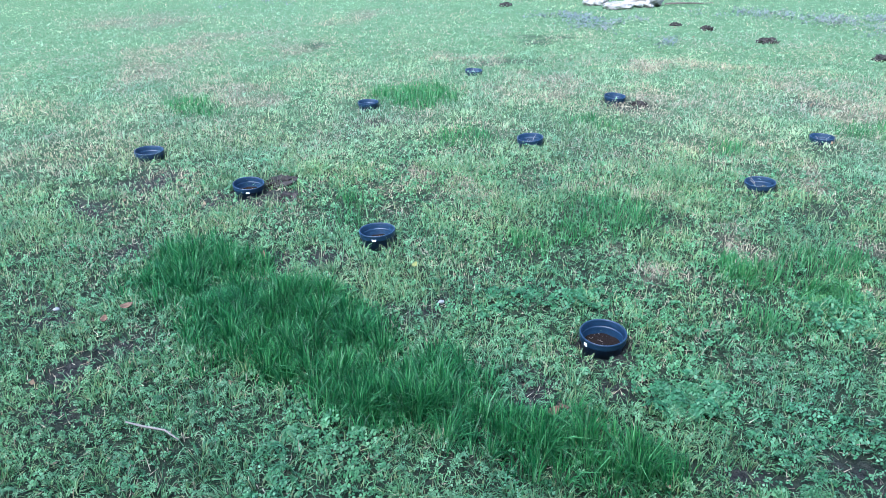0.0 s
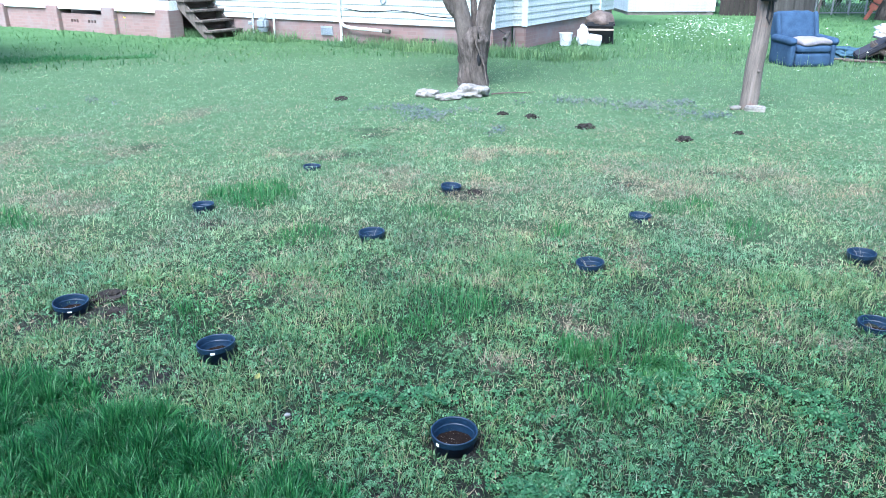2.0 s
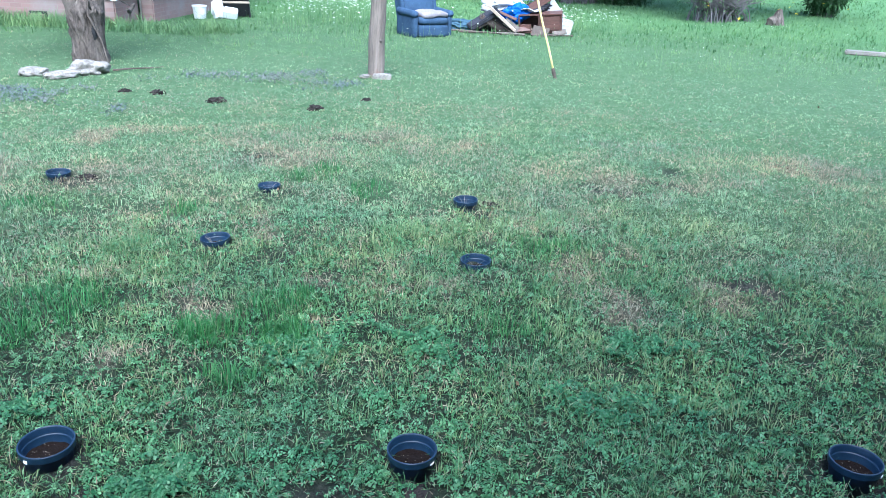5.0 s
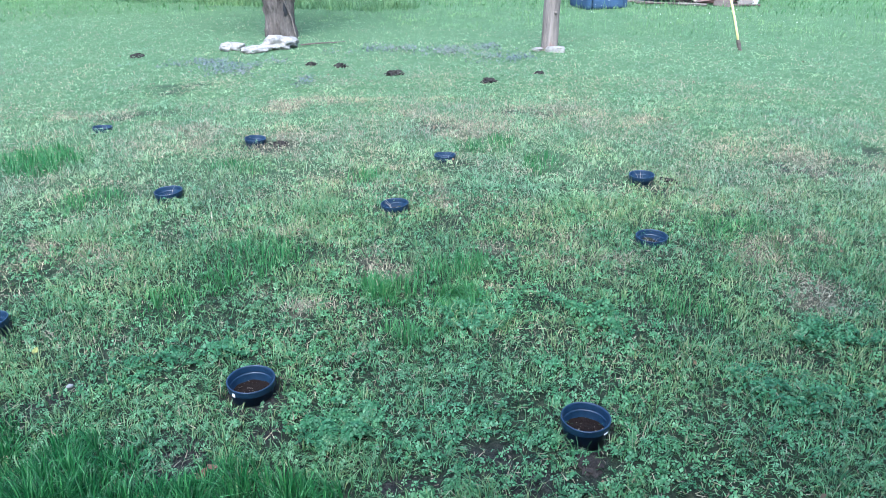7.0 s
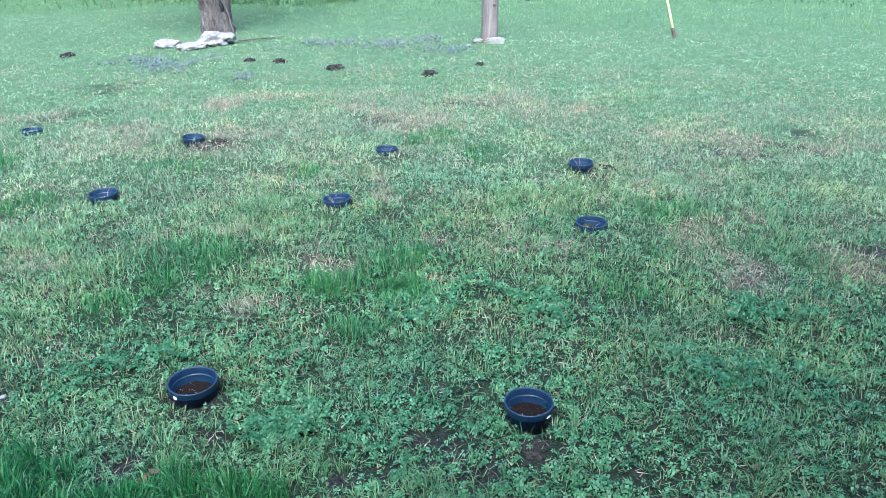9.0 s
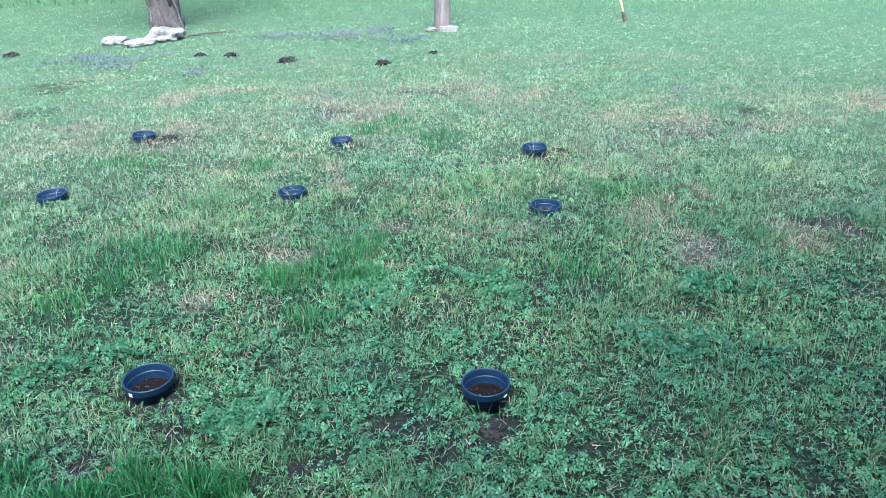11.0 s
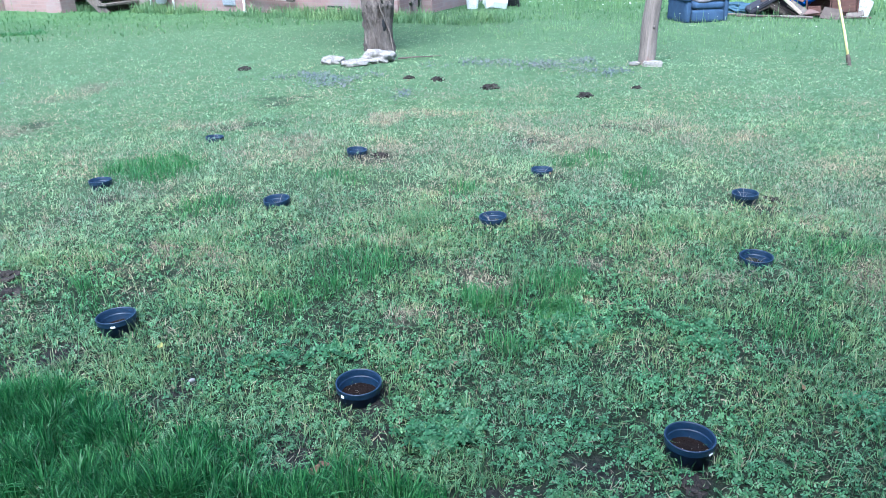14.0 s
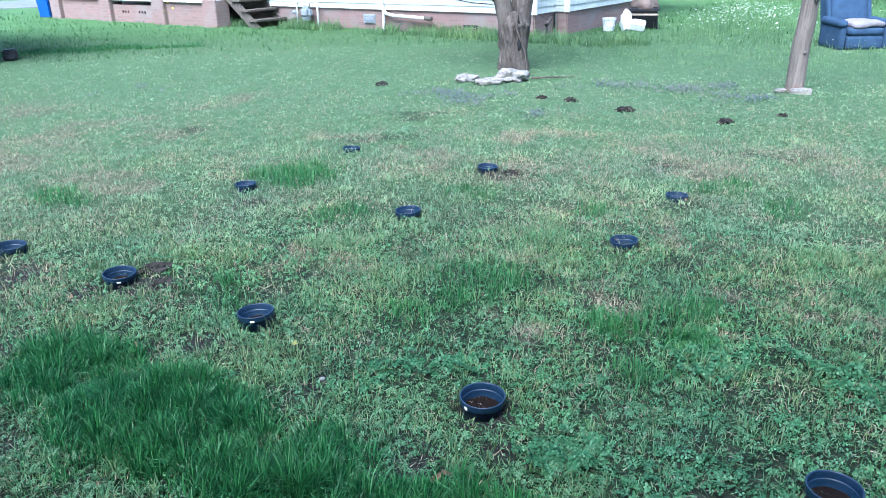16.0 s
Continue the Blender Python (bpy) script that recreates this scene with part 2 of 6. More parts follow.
M_darkclover = leafy("dark_clover_leaves", [(.022, .092, .038), (.042, .142, .062), (.076, .198, .094), (.030, .110, .048), (.120, .255, .138)], 0.5, 0.33, 0.3)
# Meadow green is greyed slightly, with haze put into the colour.
M_meadow = leafy("meadow_blades", [(0.132, 0.231, 0.107), (0.150, 0.254, 0.123), (0.173, 0.276, 0.138), (0.195, 0.299, 0.159), (0.136, 0.235, 0.111)], 0.65, 0.4, 0.12, 0.5, 3.2)
# Darker far green: shade under the trees there is put into the colour.
M_far = leafy("shaded_far_blades", [(0.076, 0.160, 0.064), (0.096, 0.188, 0.080), (0.116, 0.212, 0.096), (0.080, 0.168, 0.068)], 0.65, 0.4, 0.12, 0.7, 2.0)
M_violet = leafy("violet_petals", [(.11, .135, .135), (.135, .15, .17), (.17, .175, .215), (.085, .12, .095)], 0.6, 0.3)
M_white_fl = leafy("white_petals", [(.56, .59, .55), (.68, .70, .66), (.48, .53, .48)], 0.6, 0.3)
M_yellow_fl = leafy("yellow_petals", [(.75, .55, .02), (.8, .62, .03)], 0.6, 0.3)
M_hedge = leafy("hedge_leaves", [(.02, .05, .02), (.035, .08, .03), (.05, .11, .04), (.025, .06, .025)])
M_twig = surface("grey_twigs", (.09, .08, .085), (.16, .145, .15), 8)
M_litter = leafy("leaf_litter", [(.10, .070, .048), (.15, .105, .068), (.075, .055, .04), (.19, .14, .09)], 0.8, 0.1)


def soil_ground():
    """Dark earth with a green and straw-coloured thatch in patches."""
    m, n, l, b = mat("lawn_earth", (.06, .05, .04), 0.95, 0, 0.1)
    g1 = noise_of(n, l, 0.9, 6, 0.65)
    g2 = noise_of(n, l, 38, 4, 0.7)
    g3 = noise_of(n, l, 16, 6, 0.75)
    earth = ramp(n, l, g2, [(0.3, (.011, .0105, .0105)), (0.5, (.025, .0235, .023)), (0.72, (.062, .056, .053))])
    thatch = ramp(n, l, g3, [(0.25, (.009, .016, .009)), (0.5, (.021, .031, .018)), (0.75, (.060, .064, .042))])
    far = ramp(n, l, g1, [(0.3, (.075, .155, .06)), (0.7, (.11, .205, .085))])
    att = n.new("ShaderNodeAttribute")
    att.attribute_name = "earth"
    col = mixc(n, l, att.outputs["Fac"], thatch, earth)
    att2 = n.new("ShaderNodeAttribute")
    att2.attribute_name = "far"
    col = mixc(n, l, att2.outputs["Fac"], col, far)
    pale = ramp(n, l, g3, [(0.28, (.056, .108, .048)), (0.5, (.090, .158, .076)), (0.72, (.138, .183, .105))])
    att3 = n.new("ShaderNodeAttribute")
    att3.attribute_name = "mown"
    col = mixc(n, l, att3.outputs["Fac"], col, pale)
    dead = ramp(n, l, g3, [(0.28, (.062, .052, .038)), (0.5, (.115, .100, .070)), (0.72, (.19, .17, .12))])
    att4 = n.new("ShaderNodeAttribute")
    att4.attribute_name = "dry"
    col = mixc(n, l, att4.outputs["Fac"], col, dead)
    l.new(col, b.inputs["Base Color"])
    bump(n, l, b, g2, 1.0, 0.04)
    return m


M_ground = soil_ground()
M_soil = surface("potting_soil", (.009, .006, .0055), (.026, .017, .0145), 30, 0.95, fine=160, bumps=0.9, dist=0.01, spec=0.1)
M_clod = surface("dug_earth", (.017, .015, .0135), (.048, .041, .037), 14, 0.95, fine=90, bumps=0.9, dist=0.01, spec=0.1)
M_pot = surface("navy_plastic", (.005, .017, .040), (.008, .026, .056), 6, 0.42, spec=0.45, fine=70, bumps=0.05, dist=0.001)
M_perlite = mat("perlite", (.32, .27, .22), 0.9)[0]
M_label = mat("white_sticker", (.82, .82, .82), 0.5)[0]
M_siding = surface("white_siding", (.54, .565, .535), (.61, .635, .605), 1.5, 0.5, fine=25, bumps=0.05, stain=(.52, .55, .52), stain_scale=0.9)
# Shed's white paint, darkened and blued: its shade is in the colour.
M_shedpaint = surface("shaded_white_paint", (.36, .38, .41), (.45, .47, .50), 2, 0.7, fine=25, bumps=0.1)
M_beige = surface("beige_siding", (.50, .43, .36), (.58, .50, .43), 1.5, 0.55, fine=25, bumps=0.05)
M_trim = surface("white_trim_paint", (.78, .78, .77), (.84, .84, .83), 3, 0.45, bumps=0.08)
M_block = surface("grey_block", (.17, .18, .20), (.27, .28, .30), 3, 0.9, fine=40, bumps=0.6)
M_wood = surface("weathered_grey_wood", (.085, .07, .06), (.17, .145, .125), 4, 0.85, fine=30, stretch=(6, 6, .6), bumps=0.6)
M_darkwood = surface("dark_wet_wood", (.045, .035, .03), (.11, .085, .07), 4, 0.8, fine=30, stretch=(1, 1, 5), bumps=0.5)
M_postwood = surface("weathered_pole_wood", (.10, .082, .070), (.235, .195, .17), 5, 0.85, fine=26, stretch=(7, 7, .5), bumps=0.8, stain=(.20, .10, .075), stain_scale=2.0)
M_brown = surface("brown_fence_wood", (.022, .018, .016), (.05, .04, .034), 2, 0.85, stretch=(5, 5, .5), bumps=0.5)
M_greyf = surface("grey_fence_wood", (.065, .06, .056), (.125, .115, .108), 2, 0.85, stretch=(5, 5, .5), bumps=0.5)
M_rock = surface("pale_limestone", (.14, .125, .11), (.40, .375, .34), 9, 0.9, fine=34, bumps=1.0, dist=0.03, stain=(.22, .20, .18), stain_scale=6)
M_concrete = surface("concrete", (.15, .135, .12), (.25, .225, .205), 3, 0.9, fine=40, bumps=0.5)
M_asphalt = surface("asphalt", (.13, .14, .15), (.20, .21, .22), 2, 0.9, fine=60)
M_bark = surface("rough_grey_bark", (.055, .045, .04), (.19, .16, .14), 9, 0.95, fine=30, stretch=(1.6, 1.6, .5), bumps=1.0, dist=0.03, spec=0.1)
M_barkp = surface("smooth_grey_bark", (.070, .058, .050), (.185, .155, .134), 7, 0.95, fine=26, stretch=(1.4, 1.4, .5), bumps=1.0, dist=0.025, spec=0.1)
M_blue = surface("blue_velour", (.027, .050, .092), (.044, .079, .138), 6, 0.9, fine=120, bumps=0.3, spec=0.15)
M_pinkgrey = surface("faded_grey_cushion", (.17, .155, .17), (.26, .235, .25), 5, 0.9)
M_tarp = surface("bright_blue_cloth", (.006, .07, .36), (.012, .11, .50), 5, 0.7)
M_whitecloth = surface("white_cloth", (.30, .30, .31), (.54, .54, .54), 5, 0.85, stain=(.07, .07, .08), stain_scale=3.0)
M_darkcloth = surface("black_cloth", (.012, .012, .016), (.035, .035, .045), 6, 0.8)
M_teal = surface("dark_teal_cloth", (.02, .05, .08), (.05, .10, .14), 5, 0.85)
M_redbrown = surface("reddish_brown_veneer", (.060, .030, .025), (.125, .062, .050), 3, 0.5, stretch=(1, 1, 6))
M_palewood = surface("raw_pale_wood", (.26, .21, .16), (.40, .33, .26), 3, 0.8, stretch=(1, 1, 5))
M_grill = surface("rusty_brown_metal", (.09, .065, .055), (.18, .14, .12), 8, 0.6, metal=0.3, stain=(.20, .10, .06))
M_black = surface("black_metal", (.012, .013, .015), (.03, .03, .034), 6, 0.5)
M_plwhite = surface("white_plastic", (.60, .61, .62), (.70, .71, .72), 5, 0.45, bumps=0.1)
M_meter = surface("grey_painted_metal", (.30, .33, .36), (.42, .45, .48), 5, 0.45, metal=0.2)
M_pvc = surface("white_pvc", (.72, .72, .70), (.80, .80, .78), 4, 0.4, bumps=0.05)
M_blueplastic = surface("blue_bin_plastic", (.012, .07, .32), (.02, .10, .42), 4, 0.45, bumps=0.05)
M_bamboo = surface("yellow_pole", (.55, .46, .16), (.68, .60, .28), 7, 0.5, stretch=(1, 1, .3))
M_metal = surface("corrugated_metal", (.22, .30, .37), (.33, .42, .50), 2, 0.45, metal=0.5)
M_wire = mat("galvanised_wire", (.35, .36, .37), 0.5, 0.7)[0]
M_roof = surface("grey_shingles", (.08, .08, .085), (.16, .16, .165), 3, 0.9, fine=30)


def brick_material():
    m, n, l, b = mat("painted_pink_brick", (.30, .21, .19), 0.85)
    tc = n.new("ShaderNodeTexCoord")
    br = n.new("ShaderNodeTexBrick")
    br.inputs["Scale"].default_value = 1
    br.inputs["Brick Width"].default_value, br.inputs["Row Height"].default_value = 0.21, 0.07
    br.inputs["Mortar Size"].default_value = 0.006
    br.inputs["Color1"].default_value, br.inputs["Color2"].default_value = (.275, .175, .156, 1), (.23, .15, .134, 1)
    br.inputs["Mortar"].default_value = (.26, .19, .172, 1)
    mp = n.new("ShaderNodeMapping")
    mp.inputs["Rotation"].default_value = (radians(90), 0, 0)
    l.new(tc.outputs["Object"], mp.inputs[0])
    l.new(mp.outputs[0], br.inputs[0])
    st = ramp(n, l, noise_of(n, l, 1.4, 6, 0.7), [(0.45, (0, 0, 0)), (0.7, (1, 1, 1))])
    col = mixc(n, l, st, br.outputs[0], (.26, .222, .21))
    l.new(col, b.inputs["Base Color"])
    bump(n, l, b, br.outputs["Fac"], -0.4, 0.006)
    return m


M_brick = brick_material()


# ---- building blocks ----
def part(name, bm, material, parent=None, label=""):
    me = bpy.data.meshes.new(name)
    bm.to_mesh(me)
    bm.free()
    me.materials.append(material)
    ob = new(name, me)
    if parent:
        ob.parent = parent
    if label:
        ob["label"] = label
    return ob


def empty(name, m=None):
    e = new(name)
    e.empty_display_size = 0.2
    if m is not None:
        e.matrix_world = m
    return e


def shade(ob):
    ob.data.polygons.foreach_set("use_smooth", [True] * len(ob.data.polygons))
    return ob


def box(bm, lo, hi, bevel=0.0, m=None):
    sx, sy, sz = (hi[i] - lo[i] for i in range(3))
    mid = Vector([(hi[i] + lo[i]) / 2 for i in range(3)])
    made = bmesh.ops.create_cube(bm, size=1)["verts"]
    bmesh.ops.scale(bm, vec=(sx, sy, sz), verts=made)
    bmesh.ops.translate(bm, vec=mid, verts=made)
    if bevel:
        es = list({e for v in made for e in v.link_edges})
        made = list({v for f in bmesh.ops.bevel(bm, geom=es, offset=bevel, segments=2, affect="EDGES")["faces"] for v in f.verts} | {v for v in made if v.is_valid})
    if m is not None:
        bmesh.ops.transform(bm, matrix=m, verts=[v for v in made if v.is_valid])
    return made


def boxed(lo, hi, bevel=0.0, m=None):
    bm = bmesh.new()
    box(bm, lo, hi, bevel, m)
    return bm


def lathe(bm, profile, n=32, cx=0, cy=0):
    """Turn (radius, z) pairs round the z axis."""
    rings = []
    for r, z in profile:
        rings.append([bm.verts.new((cx + r * math.cos(2 * math.pi * i / n), cy + r * math.sin(2 * math.pi * i / n), z)) for i in range(n)])
    for a, b in zip(rings, rings[1:]):
        for i in range(n):
            bm.faces.new((a[i], a[(i + 1) % n], b[(i + 1) % n], b[i]))
    return rings


def tube(bm, path, radii, n=10, rough=0.0, seed=0):
    """A tube along points, closed at both ends; rough: uneven skin."""
    path = [Vector(p) for p in path]
    if isinstance(radii, (int, float)):
        radii = [radii] * len(path)
    rings, side = [], None
    for i, p in enumerate(path):
        d = (path[min(i + 1, len(path) - 1)] - path[max(i - 1, 0)]).normalized()
        if side is None:
            side = d.orthogonal().normalized()
        side = (side - d * side.dot(d)).normalized()
        up = d.cross(side)
        ring = []
        for k in range(n):
            a = 2 * math.pi * k / n
            o = side * math.cos(a) + up * math.sin(a)
            r = radii[i]
            if rough:
                q = p * 6 + o * 1.2 + Vector((seed, seed, 0))
                r *= 1 + rough * noise.noise(q) + 0.6 * rough * noise.noise(q * 2.7)
            ring.append(bm.verts.new(p + o * r))
        rings.append(ring)
    for a, b in zip(rings, rings[1:]):
        for k in range(n):
            bm.faces.new((a[k], a[(k + 1) % n], b[(k + 1) % n], b[k]))
    bm.faces.new(rings[0][::-1])
    bm.faces.new(rings[-1])


def bezier(a, b, c, d, n):
    a, b, c, d = map(Vector, (a, b, c, d))
    return [a * (1 - t) ** 3 + b * 3 * t * (1 - t) ** 2 + c * 3 * t * t * (1 - t) + d * t ** 3 for t in (i / n for i in range(n + 1))]


def lump(bm, centre, size, sub=3, rough=0.25, freq=1.6, seed=0, flat=None):
    """A stone or heap: an icosphere pushed about by noise."""
    made = bmesh.ops.create_icosphere(bm, subdivisions=sub, radius=1)["verts"]
    s, c, off = Vector(size), Vector(centre), Vector((seed * 3.1, seed * 1.7, seed * 0.9))
    for v in made:
        k = 1 + rough * noise.noise(v.co * freq + off) + 0.4 * rough * noise.noise(v.co * freq * 3 + off)
        v.co = Vector((v.co.x * s.x, v.co.y * s.y, v.co.z * s.z)) * k + c
        if flat is not None:
            v.co.z = max(v.co.z, flat)
    return made


def crumple(bm, centre, size, seed=0, flat=0.0, sub=5):
    """A bundle of cloth: a lump with sharp folds."""
    made = lump(bm, (0, 0, 0), (1, 1, 1), sub, 0.35, 1.5, seed)
    off = Vector((seed * 2.3, seed * 5.1, seed * 1.1))
    for v in made:
        q = v.co * 2.1 + off
        fold = 1 - abs(noise.noise(q + Vector((noise.noise(q * 0.7), noise.noise(q * 0.8 + off), 0)) * 1.3)) * 2
        fine = 1 - abs(noise.noise(q * 2.6)) * 2
        k = 1 + 0.20 * fold + 0.08 * fine
        v.co = Vector((v.co.x * size[0], v.co.y * size[1], v.co.z * size[2])) * k + Vector(centre)
        v.co.z = max(v.co.z, flat)
    return made


def cloth(bm, lo, hi, n=14, height=None, thick=0.012, seed=0, amp=0.05):
    """A crumpled sheet, lying over z = height(u, v)."""
    grid = []
    for j in range(n + 1):
        for i in range(n + 1):
            u, v = i / n, j / n
            x, y = lo[0] + (hi[0] - lo[0]) * u, lo[1] + (hi[1] - lo[1]) * v
            w = noise.noise(Vector((x * 5 + seed, y * 5, seed))) * amp + noise.noise(Vector((x * 13, y * 13 + seed, 1))) * amp * 0.4
            grid.append((x + w * 0.6, y + w * 0.5, height(u, v) + w))
    top = [bm.verts.new(p) for p in grid]
    low = [bm.verts.new((p[0], p[1], p[2] - thick)) for p in grid]
    for j in range(n):
        for i in range(n):
            a = j * (n + 1) + i
            bm.faces.new((top[a], top[a + 1], top[a + n + 2], top[a + n + 1]))
            bm.faces.new((low[a + n + 1], low[a + n + 2], low[a + 1], low[a]))
    rim = [i for i in range(n + 1)] + [(j + 1) * (n + 1) + n for j in range(n)] + [n * (n + 1) + i for i in range(n - 1, -1, -1)] + [j * (n + 1) for j in range(n - 1, 0, -1)]
    for a, b in zip(rim, rim[1:] + rim[:1]):
        bm.faces.new((top[b], top[a], low[a], low[b]))


def soup(name, verts, quads, tris, material, smooth_faces=False):
    """One mesh from numpy arrays of corners and faces."""
    me = bpy.data.meshes.new(name)
    me.vertices.add(len(verts))
    me.vertices.foreach_set("co", np.asarray(verts, np.float32).ravel())
    idx = np.concatenate([np.asarray(quads, np.int32).ravel(), np.asarray(tris, np.int32).ravel()])
    me.loops.add(len(idx))
    me.loops.foreach_set("vertex_index", idx)
    nq, nt = len(quads), len(tris)
    me.polygons.add(nq + nt)
    me.polygons.foreach_set("loop_start", np.concatenate([np.arange(nq) * 4, nq * 4 + np.arange(nt) * 3]).astype(np.int32))
    if smooth_faces:
        me.polygons.foreach_set("use_smooth", np.ones(nq + nt, bool))
    me.update(calc_edges=True)
    me.materials.append(material)
    return new(name, me)


NOQ, NOT = np.zeros((0, 4), np.int32), np.zeros((0, 3), np.int32)


def blades(name, p, height, width, lean, material, azim=None):
    """Bent, tapered blades of grass at the points p."""
    n = len(p)
    az = rng.uniform(0, 2 * np.pi, n) if azim is None else azim
    face = az + np.pi / 2 + rng.normal(0, 0.5, n)
    d = np.stack([np.cos(az), np.sin(az), np.zeros(n)], 1)
    w = np.stack([np.cos(face), np.sin(face), np.zeros(n)], 1) * width[:, None]
    up = np.array([0, 0, 1.0])
    mid = p + d * (lean * 0.32 * height)[:, None] + up * (height * (0.58 - 0.10 * lean))[:, None]
    tip = p + d * (lean * height)[:, None] + up * (height * np.sqrt(np.maximum(0.04, 1 - 0.8 * np.minimum(lean, 1.05) ** 2)))[:, None]
    v = np.stack([p - w * 0.5, p + w * 0.5, mid - w * 0.42, mid + w * 0.42, tip], 1).reshape(-1, 3)
    b = np.arange(n)[:, None] * 5
    return soup(name, v, b + np.array([[0, 1, 3, 2]]), b + np.array([[2, 3, 4]]), material)


def slivers(name, p, length, width, material, rise=0.35):
    """Loose straws lying criss-cross, one triangle each."""
    n = len(p)
    az = rng.uniform(0, 2 * np.pi, n)
    up = np.abs(rng.normal(0, rise, n))
    d = np.stack([np.cos(az), np.sin(az), up], 1) * length[:, None]
    w = np.stack([-np.sin(az), np.cos(az), rng.normal(0, 0.4, n)], 1) * width[:, None]
    v = np.stack([p - w * 0.5, p + w * 0.5, p + d], 1).reshape(-1, 3)
    return soup(name, v, NOQ, np.arange(n)[:, None] * 3 + np.array([[0, 1, 2]]), material)


def clovers(name, p, size, material, leaflets=3, tilt=0.35, slope=None, narrow=0.48):
    """Leaves of several lobes lying open at the points p; slope: the way each one leans."""
    n = len(p)
    vs = []
    t = rng.normal(0, tilt, (n, 2)) + (0 if slope is None else slope)
    a0 = rng.uniform(0, 2 * np.pi, n)
    for k in range(leaflets):
        a = a0 + 2 * np.pi * k / leaflets
        c, s = np.cos(a), np.sin(a)
        for along, across, lift in ((0.08, 0, 0), (0.66, -narrow, 0.16), (1.05, 0, -0.05), (0.66, narrow, 0.16)):
            x, y = along * c - across * s, along * s + across * c
            vs.append(np.stack([x, y, lift + x * t[:, 0] + y * t[:, 1]], 1))
    v = (np.stack(vs, 1) * size[:, None, None] + p[:, None, :]).reshape(-1, 3)
    b = np.arange(n)[:, None] * (4 * leaflets)
    q = np.concatenate([b + np.array([[4 * k, 4 * k + 1, 4 * k + 2, 4 * k + 3]]) for k in range(leaflets)])
    return soup(name, v, q, NOT, material)


def gather(x, y, cell, pull, seed=0):
    """Draw points together into plants: new x and y, the way out from the plant's middle, how far out (0 to 1), and a number for each plant."""
    gx0, gy0 = np.floor(x / cell), np.floor(y / cell)
    best = np.full(len(x), 1e9)
    mx, my, num = np.zeros(len(x)), np.zeros(len(x)), np.zeros(len(x))
    for i in (-1, 0, 1):
        for j in (-1, 0, 1):
            a, b = gx0 + i, gy0 + j
            h = np.sin(a * 127.1 + b * 311.7 + seed * 74.7) * 43758.5453
            h2 = np.sin(a * 269.5 + b * 183.3 + seed * 31.3) * 28001.8384
            h, h2 = h - np.floor(h), h2 - np.floor(h2)
            cx, cy = (a + h) * cell, (b + h2) * cell
            d = np.hypot(x - cx, y - cy)
            near = d < best
            best = np.where(near, d, best)
            mx, my, num = np.where(near, cx, mx), np.where(near, cy, my), np.where(near, (h * 7.3 + h2 * 3.1) % 1, num)
    return mx + (x - mx) * pull, my + (y - my) * pull, np.arctan2(y - my, x - mx), np.clip(best / (0.75 * cell), 0, 1), num


def scatter(n, r0, r1, power, a0=-62, a1=92, cx=0.5, cy=0.2):
    """Points on the plan, round the near end of the lawn, thinning out with the distance."""
    u = rng.uniform(0, 1, n)
    k = 2 - power
    r = (r0 ** k + u * (r1 ** k - r0 ** k)) ** (1 / k) if abs(k) > 1e-6 else r0 * (r1 / r0) ** u
    a = np.radians(rng.uniform(a0, a1, n))
    return cx + r * np.sin(a), cy + r * np.cos(a), r


def off_pots(x, y, extra=0.0):
    ok = np.ones(len(x), bool)
    for _, px, py, d, _ in POTS:
        ok &= np.hypot(x - px, y - py) > d / 2 + 0.004 + extra
    return ok


def behind_walls(x, y):
    """True inside the house or the shed beside the lawn."""
    s = (x - 3.86) * 0.67 + (y - 13.75) * 0.743
    e = (x - 3.86) * 0.743 - (y - 13.75) * 0.67
    left = ((x + 4.6) * 0.743 - (y - 12.8) * 0.67 < 0.0) & ((x + 4.6) * 0.67 + (y - 12.8) * 0.743 < 0)
    return ((s > 0.02) & (e < 0.02)) | ((s > 0.8) & (e < 0.3)) | left


# ---- ground ----
def axis(lo, hi, fine_lo, fine_hi, step, growth=1.28):
    a = list(np.arange(fine_lo, fine_hi + 1e-6, step))
    s, v = step, a[-1]
    while v < hi:
        s *= growth
        v += s
        a.append(v)
    s, v = step, a[0]
    while v > lo:
        s *= growth
        v -= s
        a.insert(0, v)
    return np.array(a)


gx, gy = axis(-900, 900, -3.5, 6, 0.08), axis(-900, 1200, 0.8, 8, 0.08)
X, Y = np.meshgrid(gx, gy)
Z = gz(X, Y)
bare = spots(X, Y, BARE, 0.18)
near_pot = np.zeros(X.shape)
for _, px, py, d, _ in POTS:
    q = np.hypot(X - px, Y - py)
    near_pot = np.maximum(near_pot, 1 - smooth(d * 0.5, d * 0.95, q + 0.05 * (fbm(X, Y, 0.2, 31) - .5)))
    Z = np.where(q < d * 0.62, Z - 0.06 * (1 - smooth(d * 0.34, d * 0.5, q)), Z)
Z = Z + bare * 0.03 * (fbm(X, Y, 0.22, 41) - 0.6)
nx, ny = len(gx), len(gy)
ii = (np.arange(ny - 1)[:, None] * nx + np.arange(nx - 1)[None, :]).ravel()
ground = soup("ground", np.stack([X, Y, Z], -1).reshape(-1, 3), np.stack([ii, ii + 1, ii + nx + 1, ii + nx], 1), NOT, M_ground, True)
att = ground.data.attributes.new("earth", "FLOAT", "POINT")
att.data.foreach_set("value", np.clip(np.maximum(bare * smooth(0.30, 0.5, fbm(X, Y, 0.13, 77)), near_pot) + 0.15 * smooth(0.5, 0.75, fbm(X, Y, 0.35, 51)), 0, 1).astype(np.float32).ravel())
